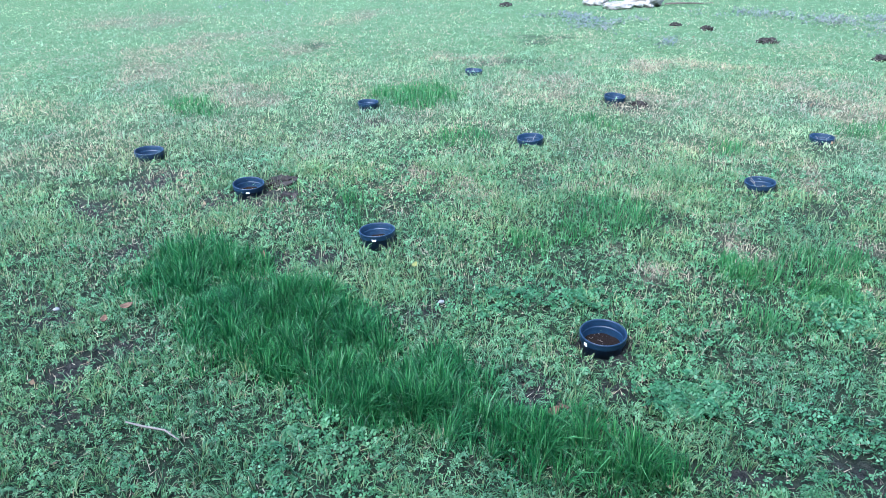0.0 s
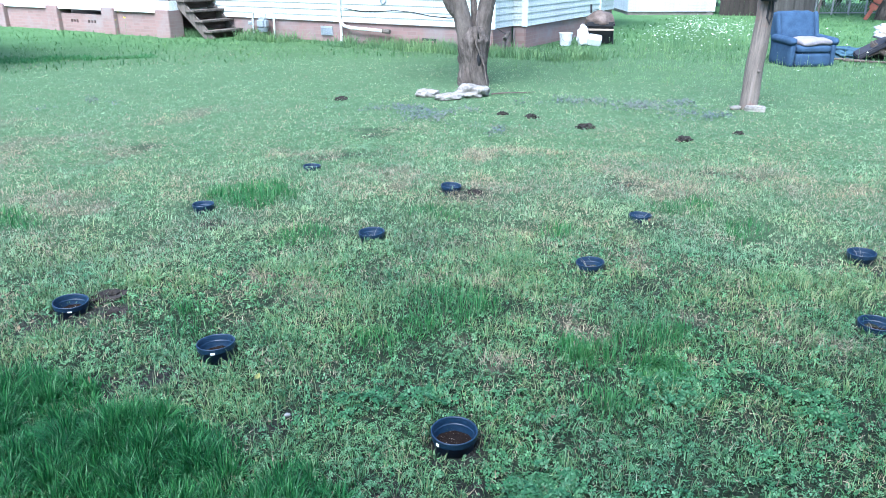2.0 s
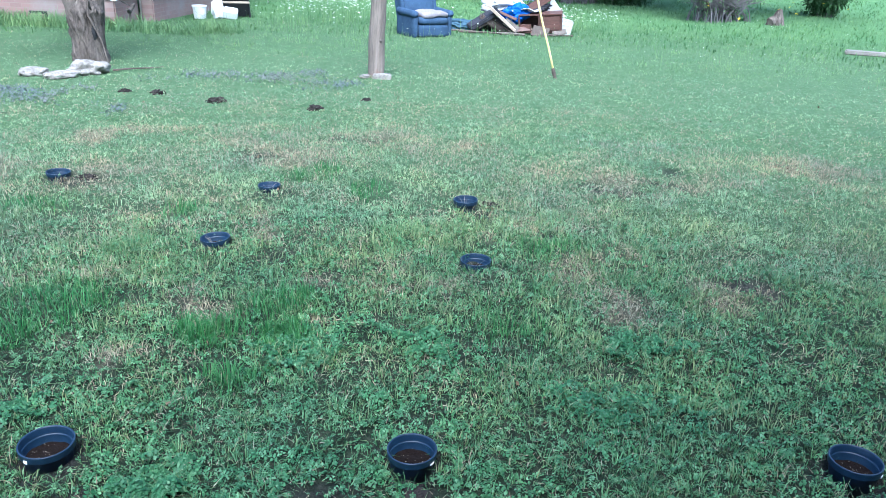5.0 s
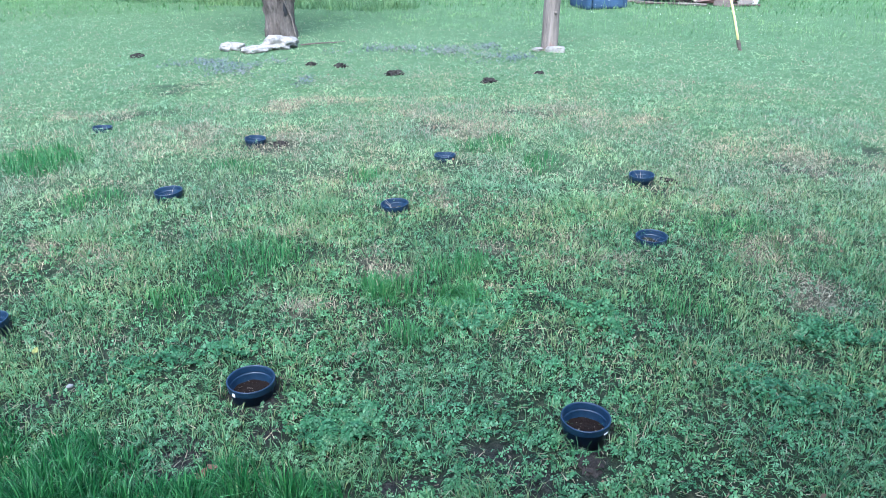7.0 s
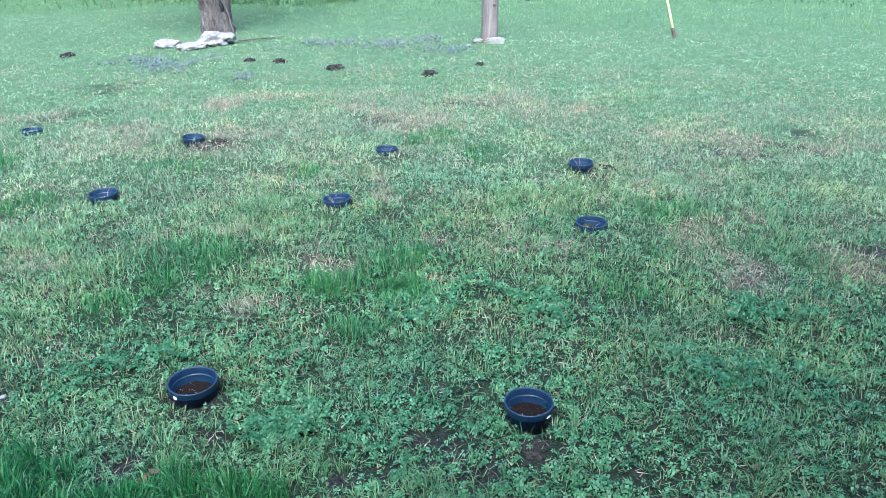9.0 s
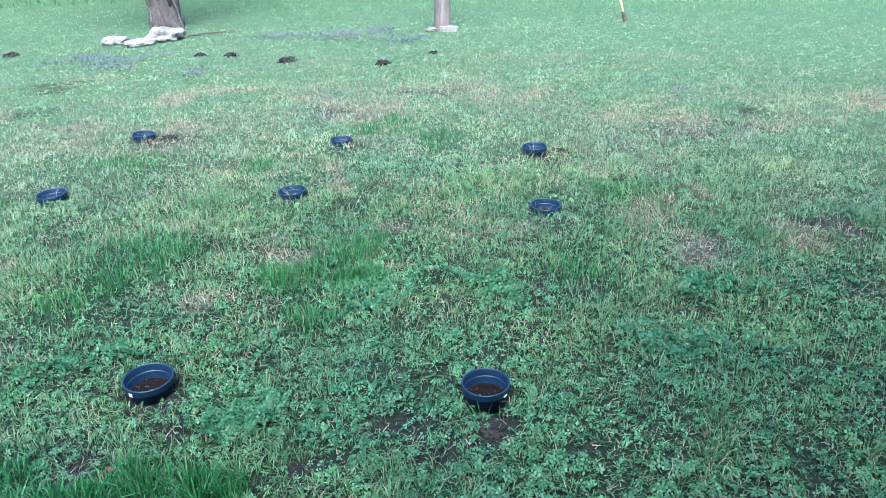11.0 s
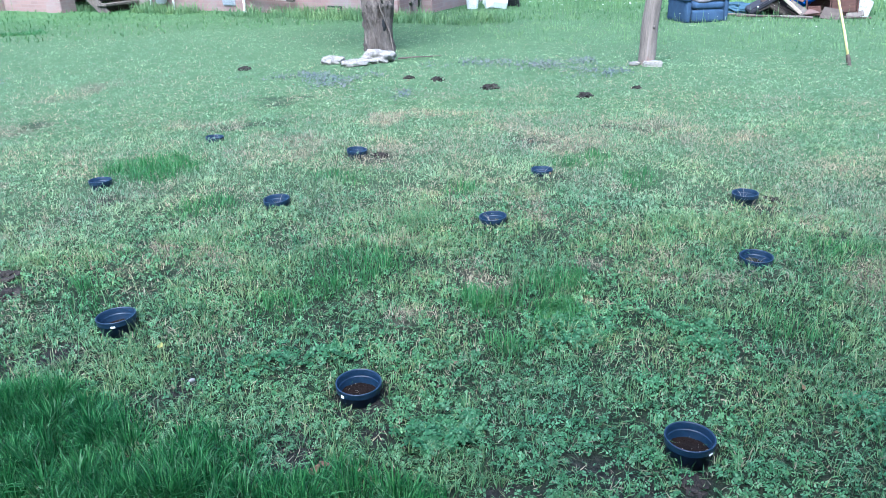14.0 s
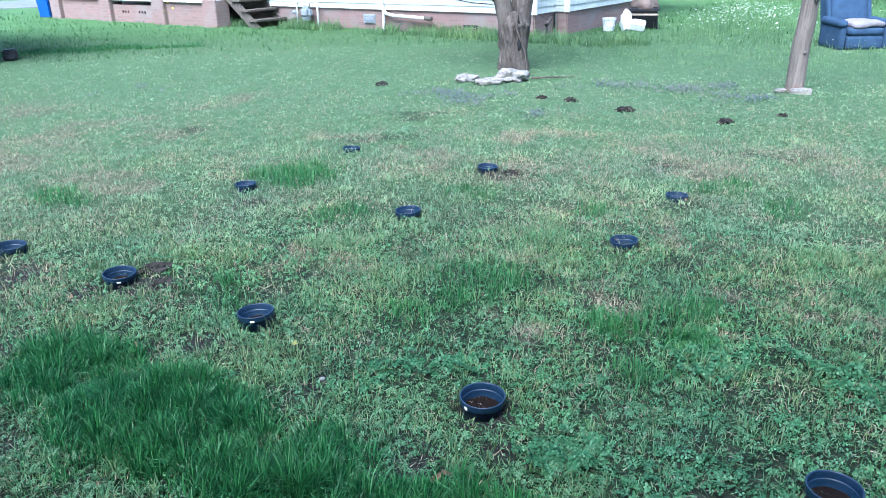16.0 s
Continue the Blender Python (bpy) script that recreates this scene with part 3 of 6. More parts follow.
# far and mown blend the dark thatch to green tones by distance
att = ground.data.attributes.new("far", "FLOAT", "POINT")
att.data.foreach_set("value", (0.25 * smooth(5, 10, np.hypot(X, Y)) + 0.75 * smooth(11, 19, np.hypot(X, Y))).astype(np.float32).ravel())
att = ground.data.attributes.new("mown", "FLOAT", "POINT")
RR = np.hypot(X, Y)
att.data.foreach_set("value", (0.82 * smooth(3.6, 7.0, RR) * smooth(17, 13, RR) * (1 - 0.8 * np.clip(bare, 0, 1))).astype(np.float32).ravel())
att = ground.data.attributes.new("dry", "FLOAT", "POINT")
att.data.foreach_set("value", (0.62 * spots(X, Y, DRY, 0.6) * smooth(0.30, 0.58, fbm(X, Y, 0.3, 83)) * (1 - 0.7 * np.clip(bare, 0, 1))).astype(np.float32).ravel())
tagged(ground, "patchy yard lawn with bare dark earth and thatch", "ground", kind="structure")

# Added wall behind the standpoint, never in view; it shades the near lawn.
back = part("shade_wall", boxed((-7, -1.3, -0.3), (9, -1.05, 4.75)), M_beige)
back.matrix_world = pose(1, 0, 0, 0, 0, -3) @ pose(-1, 0, 0)
tagged(back, "plain beige wall added out of view to shade the near lawn", "wall", kind="structure")

# ---- the white house with its porch ----
def clapboards(parent, length, z0, z1, step, material, m):
    """Lapped boards along local x from 0 to length, facing -y; every board is a part."""
    bm = bmesh.new()
    w, t = step * 1.12, 0.026
    prof = [(0.0, 0.0), (-t, 0.0), (-0.003, w), (0.0, w)]
    ends = []
    for x in (0, length):
        ends.append([bm.verts.new((x, y, z)) for y, z in prof])
    for i in range(4):
        bm.faces.new((ends[0][i], ends[0][(i + 1) % 4], ends[1][(i + 1) % 4], ends[1][i]))
    bm.faces.new(ends[0][::-1])
    bm.faces.new(ends[1])
    bmesh.ops.recalc_face_normals(bm, faces=bm.faces)
    first, z = None, z0
    while z + step * 0.5 < z1:
        if first is None:
            first = ob = part("clapboard", bm, material, parent)
        else:
            ob = new("clapboard", first.data)
            ob.parent = parent
        ob.matrix_local = m @ pose(0, 0, z)
        z += step


def wall_run(house, a, b, z0, zf, z1, step, siding, foundation, thick=0.2):
    """A wall on the plan from a to b (its outside to the right of the way): foundation and sided wall."""
    a, b = Vector((*a, 0)), Vector((*b, 0))
    d = b - a
    m = pose(a.x, a.y, 0, 0, 0, math.degrees(math.atan2(d.y, d.x)))
    f = part("foundation", boxed((0, 0.02, z0), (d.length, thick, zf)), foundation, house)
    f.matrix_local = m
    w = part("wall", boxed((0, 0.0, zf + 0.002), (d.length, thick - 0.02, z1)), siding, house)
    w.matrix_local = m
    clapboards(w, d.length, zf - 0.02, z1, step, siding, pose(0, -0.001, 0))


def board(house, x, y, w, d, z0, z1, material, name="corner_board", bevel=0.006):
    ob = part(name, boxed((x - w / 2, y - d / 2, z0), (x + w / 2, y + d / 2, z1), bevel), material, house)
    return ob


HOUSE = pose(3.86, 13.75, 0.10, 0, 0, -42)
house = tagged(empty("house", HOUSE), "white clapboard house on a low pinkish brick foundation", "house")
ZF, ZT = 0.42, 3.0
wall_run(house, (-7.2, 0), (0, 0), -0.3, ZF, ZT, 0.115, M_siding, M_brick)
wall_run(house, (0, 0.0), (0, 0.80), -0.3, ZF, ZT, 0.115, M_siding, M_brick)
wall_run(house, (0, 0.80), (0.26, 0.80), -0.3, ZF, ZT, 0.115, M_siding, M_brick)
wall_run(house, (0.26, 0.80), (0.26, 4.65), -0.3, ZF, ZT, 0.115, M_siding, M_brick)
wall_run(house, (-0.1, 4.66), (-0.1, 6.6), -0.3, ZF, ZT, 0.115, M_siding, M_brick)
wall_run(house, (-13.9, 1.0), (-7.2, 1.0), -0.3, 0.80, ZT, 0.115, M_siding, M_brick)
wall_run(house, (-7.2, 1.0), (-7.2, 0.0), -0.3, ZF, ZT, 0.115, M_siding, M_brick)
for x, y in ((-0.0, -0.01), (0.25, 0.79), (-7.16, -0.012), (0.25, 4.64)):
    board(house, x, y, 0.11, 0.05, ZF - 0.03, ZT, M_trim)
# porch
deck = part("porch_deck", boxed((-13.9, -1.03, 0.755), (-7.25, 0.98, 0.80), 0.008), M_greyf, house, "worn grey porch floor boards")
for i in range(16):
    bd = part("plank", boxed((-13.9 + i * 0.415, -1.06, 0.801), (-13.9 + i * 0.415 + 0.405, 0.97, 0.822), 0.004), M_greyf, deck)
part("fascia", boxed((-13.9, -1.06, 0.50), (-7.25, -1.02, 0.755), 0.006), M_trim, house, "wide white painted fascia board")
part("fascia", boxed((-7.25, -1.06, 0.50), (-7.21, 0.0, 0.755), 0.006), M_trim, house)
for x in (-13.6, -11.35, -9.25, -7.42):
    part("pier", boxed((x - 0.22, -1.10, -0.3), (x + 0.22, -0.72, 0.57), 0.012), M_brick, house, "stepped pinkish brick pier")
for x0, x1, top in ((-13.38, -11.57, 0.49), (-11.13, -9.47, 0.40), (-9.03, -7.64, 0.49)):
    bm = bmesh.new()
    if top < 0.45:
        for a, b, lo, hi in ((x0, x1, -0.3, 0.20), (x0, x1, 0.27, top)):
            box(bm, (a, -1.0, lo), (b, -0.88, hi))
        xs = [x0] + [x0 + 0.35 + 0.11 * i for i in range(3)] + [x0 + 1.0 + 0.11 * i for i in range(3)]
        for a, b in zip(xs, xs[1:] + [x1 - 0.06]):
            box(bm, (a + (0.06 if a > x0 else 0), -1.0, 0.2), (b, -0.88, 0.27))
        box(bm, (x1 - 0.06, -1.0, 0.2), (x1, -0.88, 0.27))
    else:
        box(bm, (x0, -1.0, -0.3), (x1, -0.88, top))
    part("porch_skirt", bm, M_brick, house, "stained brick infill under the porch")
for x in (-13.6, -11.35, -9.3, -7.45):
    bm = bmesh.new()
    lathe(bm, [(0.001, 0.823), (0.15, 0.823), (0.15, 0.90), (0.125, 0.92), (0.115, 1.0), (0.10, 2.8), (0.13, 2.85), (0.13, 2.95), (0.001, 2.95)], 20, x, -0.85)
    shade(part("porch_column", bm, M_trim, house, "plain white porch column"))
bm = bmesh.new()
vs = [bm.verts.new(p) for p in ((-14.4, -1.5, 2.96), (0.75, -1.5, 2.96), (0.75, 7.2, 2.96), (-14.4, 7.2, 2.96), (-10.5, 2.85, 5.0), (-3.2, 2.85, 5.0))]
for f in ((0, 1, 5, 4), (1, 2, 5), (2, 3, 4, 5), (3, 0, 4), (3, 2, 1, 0)):
    bm.faces.new([vs[i] for i in f])
part("roof", bm, M_roof, house, "grey shingled hip roof")
for x in (-3.95, -1.5):
    zz = 0.0 if x < -3 else -0.07
    v = part("crawl_vent", boxed((x, -0.012, 0.12 + zz), (x + 0.30, 0.03, (0.30 if x < -3 else 0.24) + zz), 0.004), M_meter if x < -3 else M_black, house, "small louvred crawl-space vent")
    for k in range(4 if x < -3 else 2):
        part("slat", boxed((x + 0.02, -0.03, 0.135 + zz + k * 0.04), (x + 0.28, -0.013, 0.155 + zz + k * 0.04)), M_meter if x < -3 else M_brick, v)

# back part and neighbouring white shed
shed = tagged(empty("white_shed", pose(10.2, 22.3, 0.10, 0, 0, -12)), "low white clapboard outbuilding behind the flowers", "shed")
wall_run(shed, (0, 0), (2.55, 0), -0.2, 0.12, 2.6, 0.085, M_shedpaint, M_concrete)
wall_run(shed, (2.55, 0), (2.55, 3.2), -0.2, 0.12, 2.6, 0.085, M_shedpaint, M_concrete)
wall_run(shed, (0, 3.2), (0, 0), -0.2, 0.12, 2.6, 0.085, M_shedpaint, M_concrete)
board(shed, 2.52, -0.015, 0.10, 0.05, 0.1, 2.6, M_trim)
bm = bmesh.new()
vs = [bm.verts.new(p) for p in ((-0.3, -0.3, 2.6), (2.85, -0.3, 2.6), (2.85, 3.5, 2.6), (-0.3, 3.5, 2.6), (-0.3, 1.6, 3.5), (2.85, 1.6, 3.5))]
for f in ((0, 1, 5, 4), (1, 2, 5), (2, 3, 4, 5), (3, 0, 4), (3, 2, 1, 0)):
    bm.faces.new([vs[i] for i in f])
part("roof", bm, M_roof, shed)

# wooden steps off the porch end
steps = tagged(empty("wooden_steps", HOUSE @ pose(-7.2, -0.85, 0)), "weathered grey wooden steps with open risers, leaning", "steps")
for y in (0.02, 0.80):
    bm = bmesh.new()
    prof = [(0.0, 0.78), (0.10, 0.80), (1.02, 0.02), (1.02, -0.10), (0.86, -0.10), (0.0, 0.60)]
    lo = [bm.verts.new((x, y, z)) for x, z in prof]
    hi = [bm.verts.new((x, y + 0.045, z)) for x, z in prof]
    for i in range(6):
        bm.faces.new((lo[i], lo[(i + 1) % 6], hi[(i + 1) % 6], hi[i]))
    bm.faces.new(lo[::-1]), bm.faces.new(hi)
    bmesh.ops.recalc_face_normals(bm, faces=bm.faces)
    part("stringer", bm, M_wood, steps)
for k in range(4):
    z = 0.77 - k * 0.2
    part("tread", boxed((0.02 + k * 0.24, -0.03, z - 0.045), (0.30 + k * 0.24, 0.90, z), 0.01), M_wood, steps)
    part("riser", boxed((0.045 + k * 0.24, 0.07, z - 0.19), (0.07 + k * 0.24, 0.80, z - 0.05)), M_darkwood, steps)

# gas meter on the front wall
meter = tagged(empty("gas_meter", HOUSE @ pose(-5.40, -0.16, 0)), "grey gas meter with white pipes at the foundation", "gas meter")
bm = bmesh.new()
box(bm, (-0.13, -0.09, 0.20), (0.13, 0.09, 0.42), 0.05)
lathe(bm, [(0.001, 0.12), (0.09, 0.14), (0.12, 0.22)], 16)
part("meter_body", bm, M_meter, meter)
for s in (-1, 1):
    bm = bmesh.new()
    tube(bm, [(s * 0.30, 0.02, -0.1), (s * 0.30, 0.02, 0.44), (s * 0.27, 0.02, 0.52), (s * 0.15, 0.01, 0.53), (s * 0.09, 0, 0.50), (s * 0.08, 0, 0.41)], 0.022, 8)
    shade(part("pipe", bm, M_pvc, meter))
bm = bmesh.new()
tube(bm, [(-0.42, 0.03, 0.30), (-0.30, 0.0, 0.30)], 0.04, 10)
part("regulator", bm, M_meter, meter)

# drain pipe
drain = tagged(empty("drain_pipe", HOUSE @ pose(-3.40, -0.07, 0)), "white plastic drain pipe bent along the wall", "pipe")
bm = bmesh.new()
tube(bm, [(0, 0, 2.9), (0, 0, 0.50), (0.03, 0, 0.40), (0.12, -0.01, 0.33), (0.30, -0.02, 0.30), (1.12, -0.04, 0.275)], 0.032, 10)
shade(part("pipe", bm, M_pvc, drain))
bm = bmesh.new()
tube(bm, [(1.08, -0.035, 0.275), (1.24, -0.04, 0.268)], 0.042, 10)
part("end_fitting", bm, M_wood, drain, "brown pipe end")
bm = bmesh.new()
tube(bm, [(0.03, 0, -0.1), (0.03, 0, 0.40)], 0.026, 8)
part("standpipe", bm, M_pvc, drain)

for x, z in ((-2.35, 0.83), (-6.25, 0.98)):
    bm = bmesh.new()
    ring = [(x + 0.06 * math.cos(a), -0.04, z + 0.06 * math.sin(a)) for a in [i * math.pi / 6 for i in range(13)]]
    if x > -3:
        tube(bm, ring, 0.012, 6)
        tube(bm, [(x, -0.005, z + 0.07), (x, -0.05, z + 0.07)], 0.014, 6)
    else:
        box(bm, (x - 0.08, -0.09, z - 0.06), (x + 0.08, -0.005, z + 0.04), 0.01)
        tube(bm, [(x, -0.05, z), (x, -0.05, z + 0.16)], 0.012, 6)
    ob = part("hose_hook" if x > -3 else "outdoor_socket", bm, M_meter)
    ob.matrix_world = HOUSE
    tagged(ob, "round grey metal hook on the white siding" if x > -3 else "small grey outdoor socket box on the siding", "hook" if x > -3 else "socket")
bm = bmesh.new()
tube(bm, [Vector((-3.3 + 0.4 * i, -0.025, 0.66 - 0.035 * math.sin(i * 1.4) - 0.012 * i)) for i in range(9)], 0.008, 5)
cable = part("cable", bm, M_black)
cable.matrix_world = HOUSE
tagged(cable, "thin black cable sagging along the siding", "cable")
bm = bmesh.new()
lathe(bm, [(0.001, 0.823), (0.09, 0.823), (0.12, 1.10), (0.10, 1.10), (0.08, 0.86), (0.001, 0.86)], 16, -8.45, 0.6)
pb = part("planter", bm, M_black)
pb.matrix_world = HOUSE
tagged(pb, "black planter standing on the porch floor", "planter")
bm = bmesh.new()
box(bm, (0, 0, 0), (0.5, 0.5, 0.03), 0.01)
for x in (0.03, 0.47):
    for y in (0.03, 0.47):
        tube(bm, [(x, y, -0.25), (x, y, 0.0)], 0.018, 6)
bench = part("side_table", bm, M_wood)
bench.matrix_world = HOUSE @ pose(-10.9, 0.1, 1.072)
tagged(bench, "low brown wooden table on the porch", "table")

# grey branch stub and pipe near the corner
bm = bmesh.new()
tube(bm, [(0.10, 0.20, 0.33), (0.18, -0.10, 0.26), (0.30, -0.35, 0.27), (0.38, -0.55, 0.33)], [0.03, 0.035, 0.03, 0.02], 8, 0.15)
tube(bm, [(0.12, 0.1, 0.3), (0.02, -0.1, 0.42)], 0.012, 6)
tube(bm, [(0.18, -0.10, 0.26), (0.17, -0.12, -0.08)], 0.02, 6)
dw = part("driftwood", bm, M_barkp)
dw.matrix_world = HOUSE @ pose(0.15, -0.05, 0)
tagged(dw, "bleached bent branch propped at the house corner", "branch")
bm = bmesh.new()
tube(bm, [(0.06, 0.74, -0.1), (0.06, 0.74, 0.36)], 0.018, 8)
cp = part("cleanout_pipe", bm, M_concrete)
cp.matrix_world = HOUSE
tagged(cp, "short upright pale pipe against the foundation", "pipe")

# ---- grill, bucket, bag by the house ----
grill = tagged(empty("barbecue_grill", pose(6.32, 14.85, gnd(6.42, 14.95) - 0.03, 0, 0, -20)), "rusty brown barbecue grill with a domed lid", "grill")
bm = bmesh.new()
lump(bm, (0, 0, 0.42), (0.29, 0.23, 0.23), 4, 0.10, 2.0, 2, flat=0.40)
shade(part("lid", bm, M_grill, grill, "domed brown lid"))
bm = bmesh.new()
box(bm, (-0.28, -0.22, 0.34), (0.28, 0.22, 0.445), 0.03)
part("firebox", bm, M_black, grill)
part("front_shelf", boxed((-0.26, -0.42, 0.30), (0.26, -0.22, 0.325), 0.006), M_palewood, grill)
part("cabinet", boxed((-0.22, -0.12, 0.04), (0.24, 0.17, 0.34), 0.01), M_black, grill)
for x in (-0.24, 0.24):
    for y in (-0.18, 0.18):
        bm = bmesh.new()
        tube(bm, [(x, y, 0.36), (x * 1.1, y * 1.1, -0.02)], 0.018, 8)
        part("leg", bm, M_black, grill)
bm = bmesh.new()
tube(bm, [(-0.18, 0.1, 0.6), (-0.19, 0.1, 0.76)], 0.02, 8)
part("chimney", bm, M_black, grill)
bm = bmesh.new()
lathe(bm, [(0.001, 0), (0.105, 0), (0.125, 0.21), (0.135, 0.21), (0.135, 0.235), (0.12, 0.235), (0.10, 0.02), (0.001, 0.02)], 20)
bucket = empty("bucket", pose(5.52, 14.55, gnd(5.52, 14.55)))
tagged(bucket, "white plastic bucket standing in the grass", "bucket")
part("body", bm, M_plwhite, bucket)
bm = bmesh.new()
tube(bm, [(0.135 * math.cos(a), 0.02, 0.2 + 0.0 - 0.13 * math.sin(a)) for a in [i * math.pi / 10 for i in range(11)]], 0.004, 5)
part("handle", bm, M_wire, bucket).matrix_local = pose(0, -0.14, 0)
bm = bmesh.new()
lump(bm, (0, 0, 0.16), (0.12, 0.10, 0.22), 3, 0.35, 2.2, 5, flat=0.0)
bag = part("plastic_bag", bm, M_plwhite)
bag.matrix_world = pose(5.83, 14.45, gnd(5.83, 14.45))
tagged(bag, "crumpled white plastic bag in the grass", "bag")
bm = bmesh.new()
box(bm, (-0.13, -0.1, 0.0), (0.13, 0.1, 0.16), 0.02)
jug = part("white_box", bm, M_plwhite)
jug.matrix_world = pose(6.03, 14.38, gnd(6.03, 14.38) + 0.03, 22, 8, -25)
tagged(jug, "tipped white plastic box beside the bag", "box")

# ---- the beige building beside the lawn ----
bld = tagged(empty("beige_building", pose(-9.44, 7.55, 0.10, 0, 0, 48)), "beige vinyl-sided building on a grey block base", "building")
f = part("foundation", boxed((0, 0.03, -0.2), (7.0, 0.25, 0.37)), M_block, bld, "grey concrete block foundation")
for r in range(2):
    for k in range(17):
        part("block", boxed((0.008 + k * 0.41 - 0.2 * r + (0.2 if r and k == 0 else 0), 0.0, -0.03 + r * 0.2), (0.402 + k * 0.41 - 0.2 * r, 0.03, 0.162 + r * 0.2), 0.004), M_block, f)
w = part("wall", boxed((0, 0.0, 0.372), (7.0, 0.2, 2.7)), M_beige, bld)
clapboards(w, 7.0, 0.36, 2.7, 0.21, M_beige, pose(0, -0.001, 0))
part("end_wall", boxed((0.0, 0.2, -0.2), (0.2, 5.0, 2.7)), M_beige, bld)
part("end_wall", boxed((6.8, 0.2, -0.2), (7.0, 5.0, 2.7)), M_beige, bld)
part("corner_trim", boxed((6.89, -0.035, 0.34), (7.03, 0.03, 2.7), 0.006), M_trim, bld, "white corner trim")
bm = bmesh.new()
vs = [bm.verts.new(p) for p in ((-0.4, -0.35, 2.7), (7.4, -0.35, 2.7), (7.4, 5.3, 2.7), (-0.4, 5.3, 2.7), (-0.4, 2.5, 4.0), (7.4, 2.5, 4.0))]
for q in ((0, 1, 5, 4), (1, 2, 5), (2, 3, 4, 5), (3, 0, 4), (3, 2, 1, 0)):
    bm.faces.new([vs[i] for i in q])
part("roof", bm, M_roof, bld)
bm = bmesh.new()
box(bm, (-0.10, -0.08, 0), (0.10, 0.08, 0.17), 0.02)
box(bm, (-0.07, -0.12, 0.02), (0.07, -0.08, 0.09), 0.01)
sb = part("splash_block", bm, M_black)
sb.matrix_world = pose(-4.72, 13.05, gnd(-4.72, 13.05), 0, 0, 15)
tagged(sb, "dark plastic drain outlet at the building's corner", "drain")

# louvre, cellar opening and stones along its foot
lv = part("louvre", boxed((4.78, -0.03, 0.22), (5.15, -0.004, 0.40), 0.004), M_trim, bld, "white louvred vent")
for k in range(4):
    part("slat", boxed((4.80, -0.05, 0.235 + 0.042 * k), (5.13, -0.031, 0.262 + 0.042 * k), 0.003), M_trim, lv)
# Black panel on the wall face stands in for the opening's dark inside.
part("cellar_opening", boxed((3.72, -0.012, 0.02), (4.06, -0.002, 0.38), 0.003), M_black, bld, "black panel for the shaded cellar opening")
part("stake", boxed((4.18, -0.05, 0.02), (4.215, -0.02, 0.27), 0.004), M_trim, bld, "white upright strip")
for k, (u, w, d, h, rough) in enumerate(((4.83, .10, .07, .06, .3), (5.22, .21, .09, .05, .25), (6.15, .16, .09, .075, .3), (6.46, .10, .08, .05, .3), (4.40, .22, .06, .03, .2))):
    bm = bmesh.new()
    lump(bm, (0, 0, h * 0.6), (w, d, h), 3, rough, 2.1, 30 + k, flat=-0.02)
    ob = shade(part("stone", bm, M_rock))
    ob.matrix_world = bld.matrix_world @ pose(u, -0.14, 0, 0, 0, 7 * k)
    ob.matrix_world.translation.z = gnd(*ob.matrix_world.translation.xy) - 0.005
    tagged(ob, "pale stone lying against the block foundation", "stone", "stones along the foundation")
cb = part("concrete_block", boxed((-0.18, -0.09, 0), (0.18, 0.09, 0.185), 0.008), M_concrete)
cb.matrix_world = bld.matrix_world @ pose(5.72, -0.16, 0)
cb.matrix_world.translation.z = gnd(*cb.matrix_world.translation.xy) - 0.008
tagged(cb, "grey concrete block standing by the foundation", "block")
bm = boxed((-0.05, -0.05, 0), (0.05, 0.05, 0.10), 0.012)
sm = part("white_stone", bm, M_plwhite)
sm.matrix_world = cb.matrix_world @ pose(-0.07, 0, 0.185, 0, 0, 12)
tagged(sm, "small white cube on the concrete block", "stone")

# ---- tree with stones round its foot ----
TX, TY = 2.67, 10.08
TZ = gnd(TX, TY)
tree = tagged(empty("tree", pose(TX, TY, TZ)), "old grey tree forking low, with a hollow and a vine", "tree")
bm = bmesh.new()
tr = [(0.205, -0.08), (0.185, 0.03), (0.172, 0.12), (0.166, 0.28), (0.174, 0.45), (0.192, 0.58), (0.13, 0.74)]
zs = [-0.08 + 0.82 * i / 40 for i in range(41)]
tube(bm, [(-0.008 * math.sin(z * 5), 0, z) for z in zs], [float(np.interp(z, [q[1] for q in tr], [q[0] for q in tr])) for z in zs], 72, 0.10, 3)
for v in bm.verts:
    a = math.atan2(v.co.y, v.co.x) + 1.1 * v.co.z
    g = noise.noise(Vector((math.cos(a) * 3.4, math.sin(a) * 3.4, v.co.z * 2.2)))
    h = noise.noise(Vector((math.cos(a) * 9, math.sin(a) * 9, v.co.z * 7)))
    k = 1 + 0.16 * (1 - 3.2 * abs(g)) + 0.11 * h
    v.co.x *= k
    v.co.y *= k
shade(part("trunk", bm, M_bark, tree))
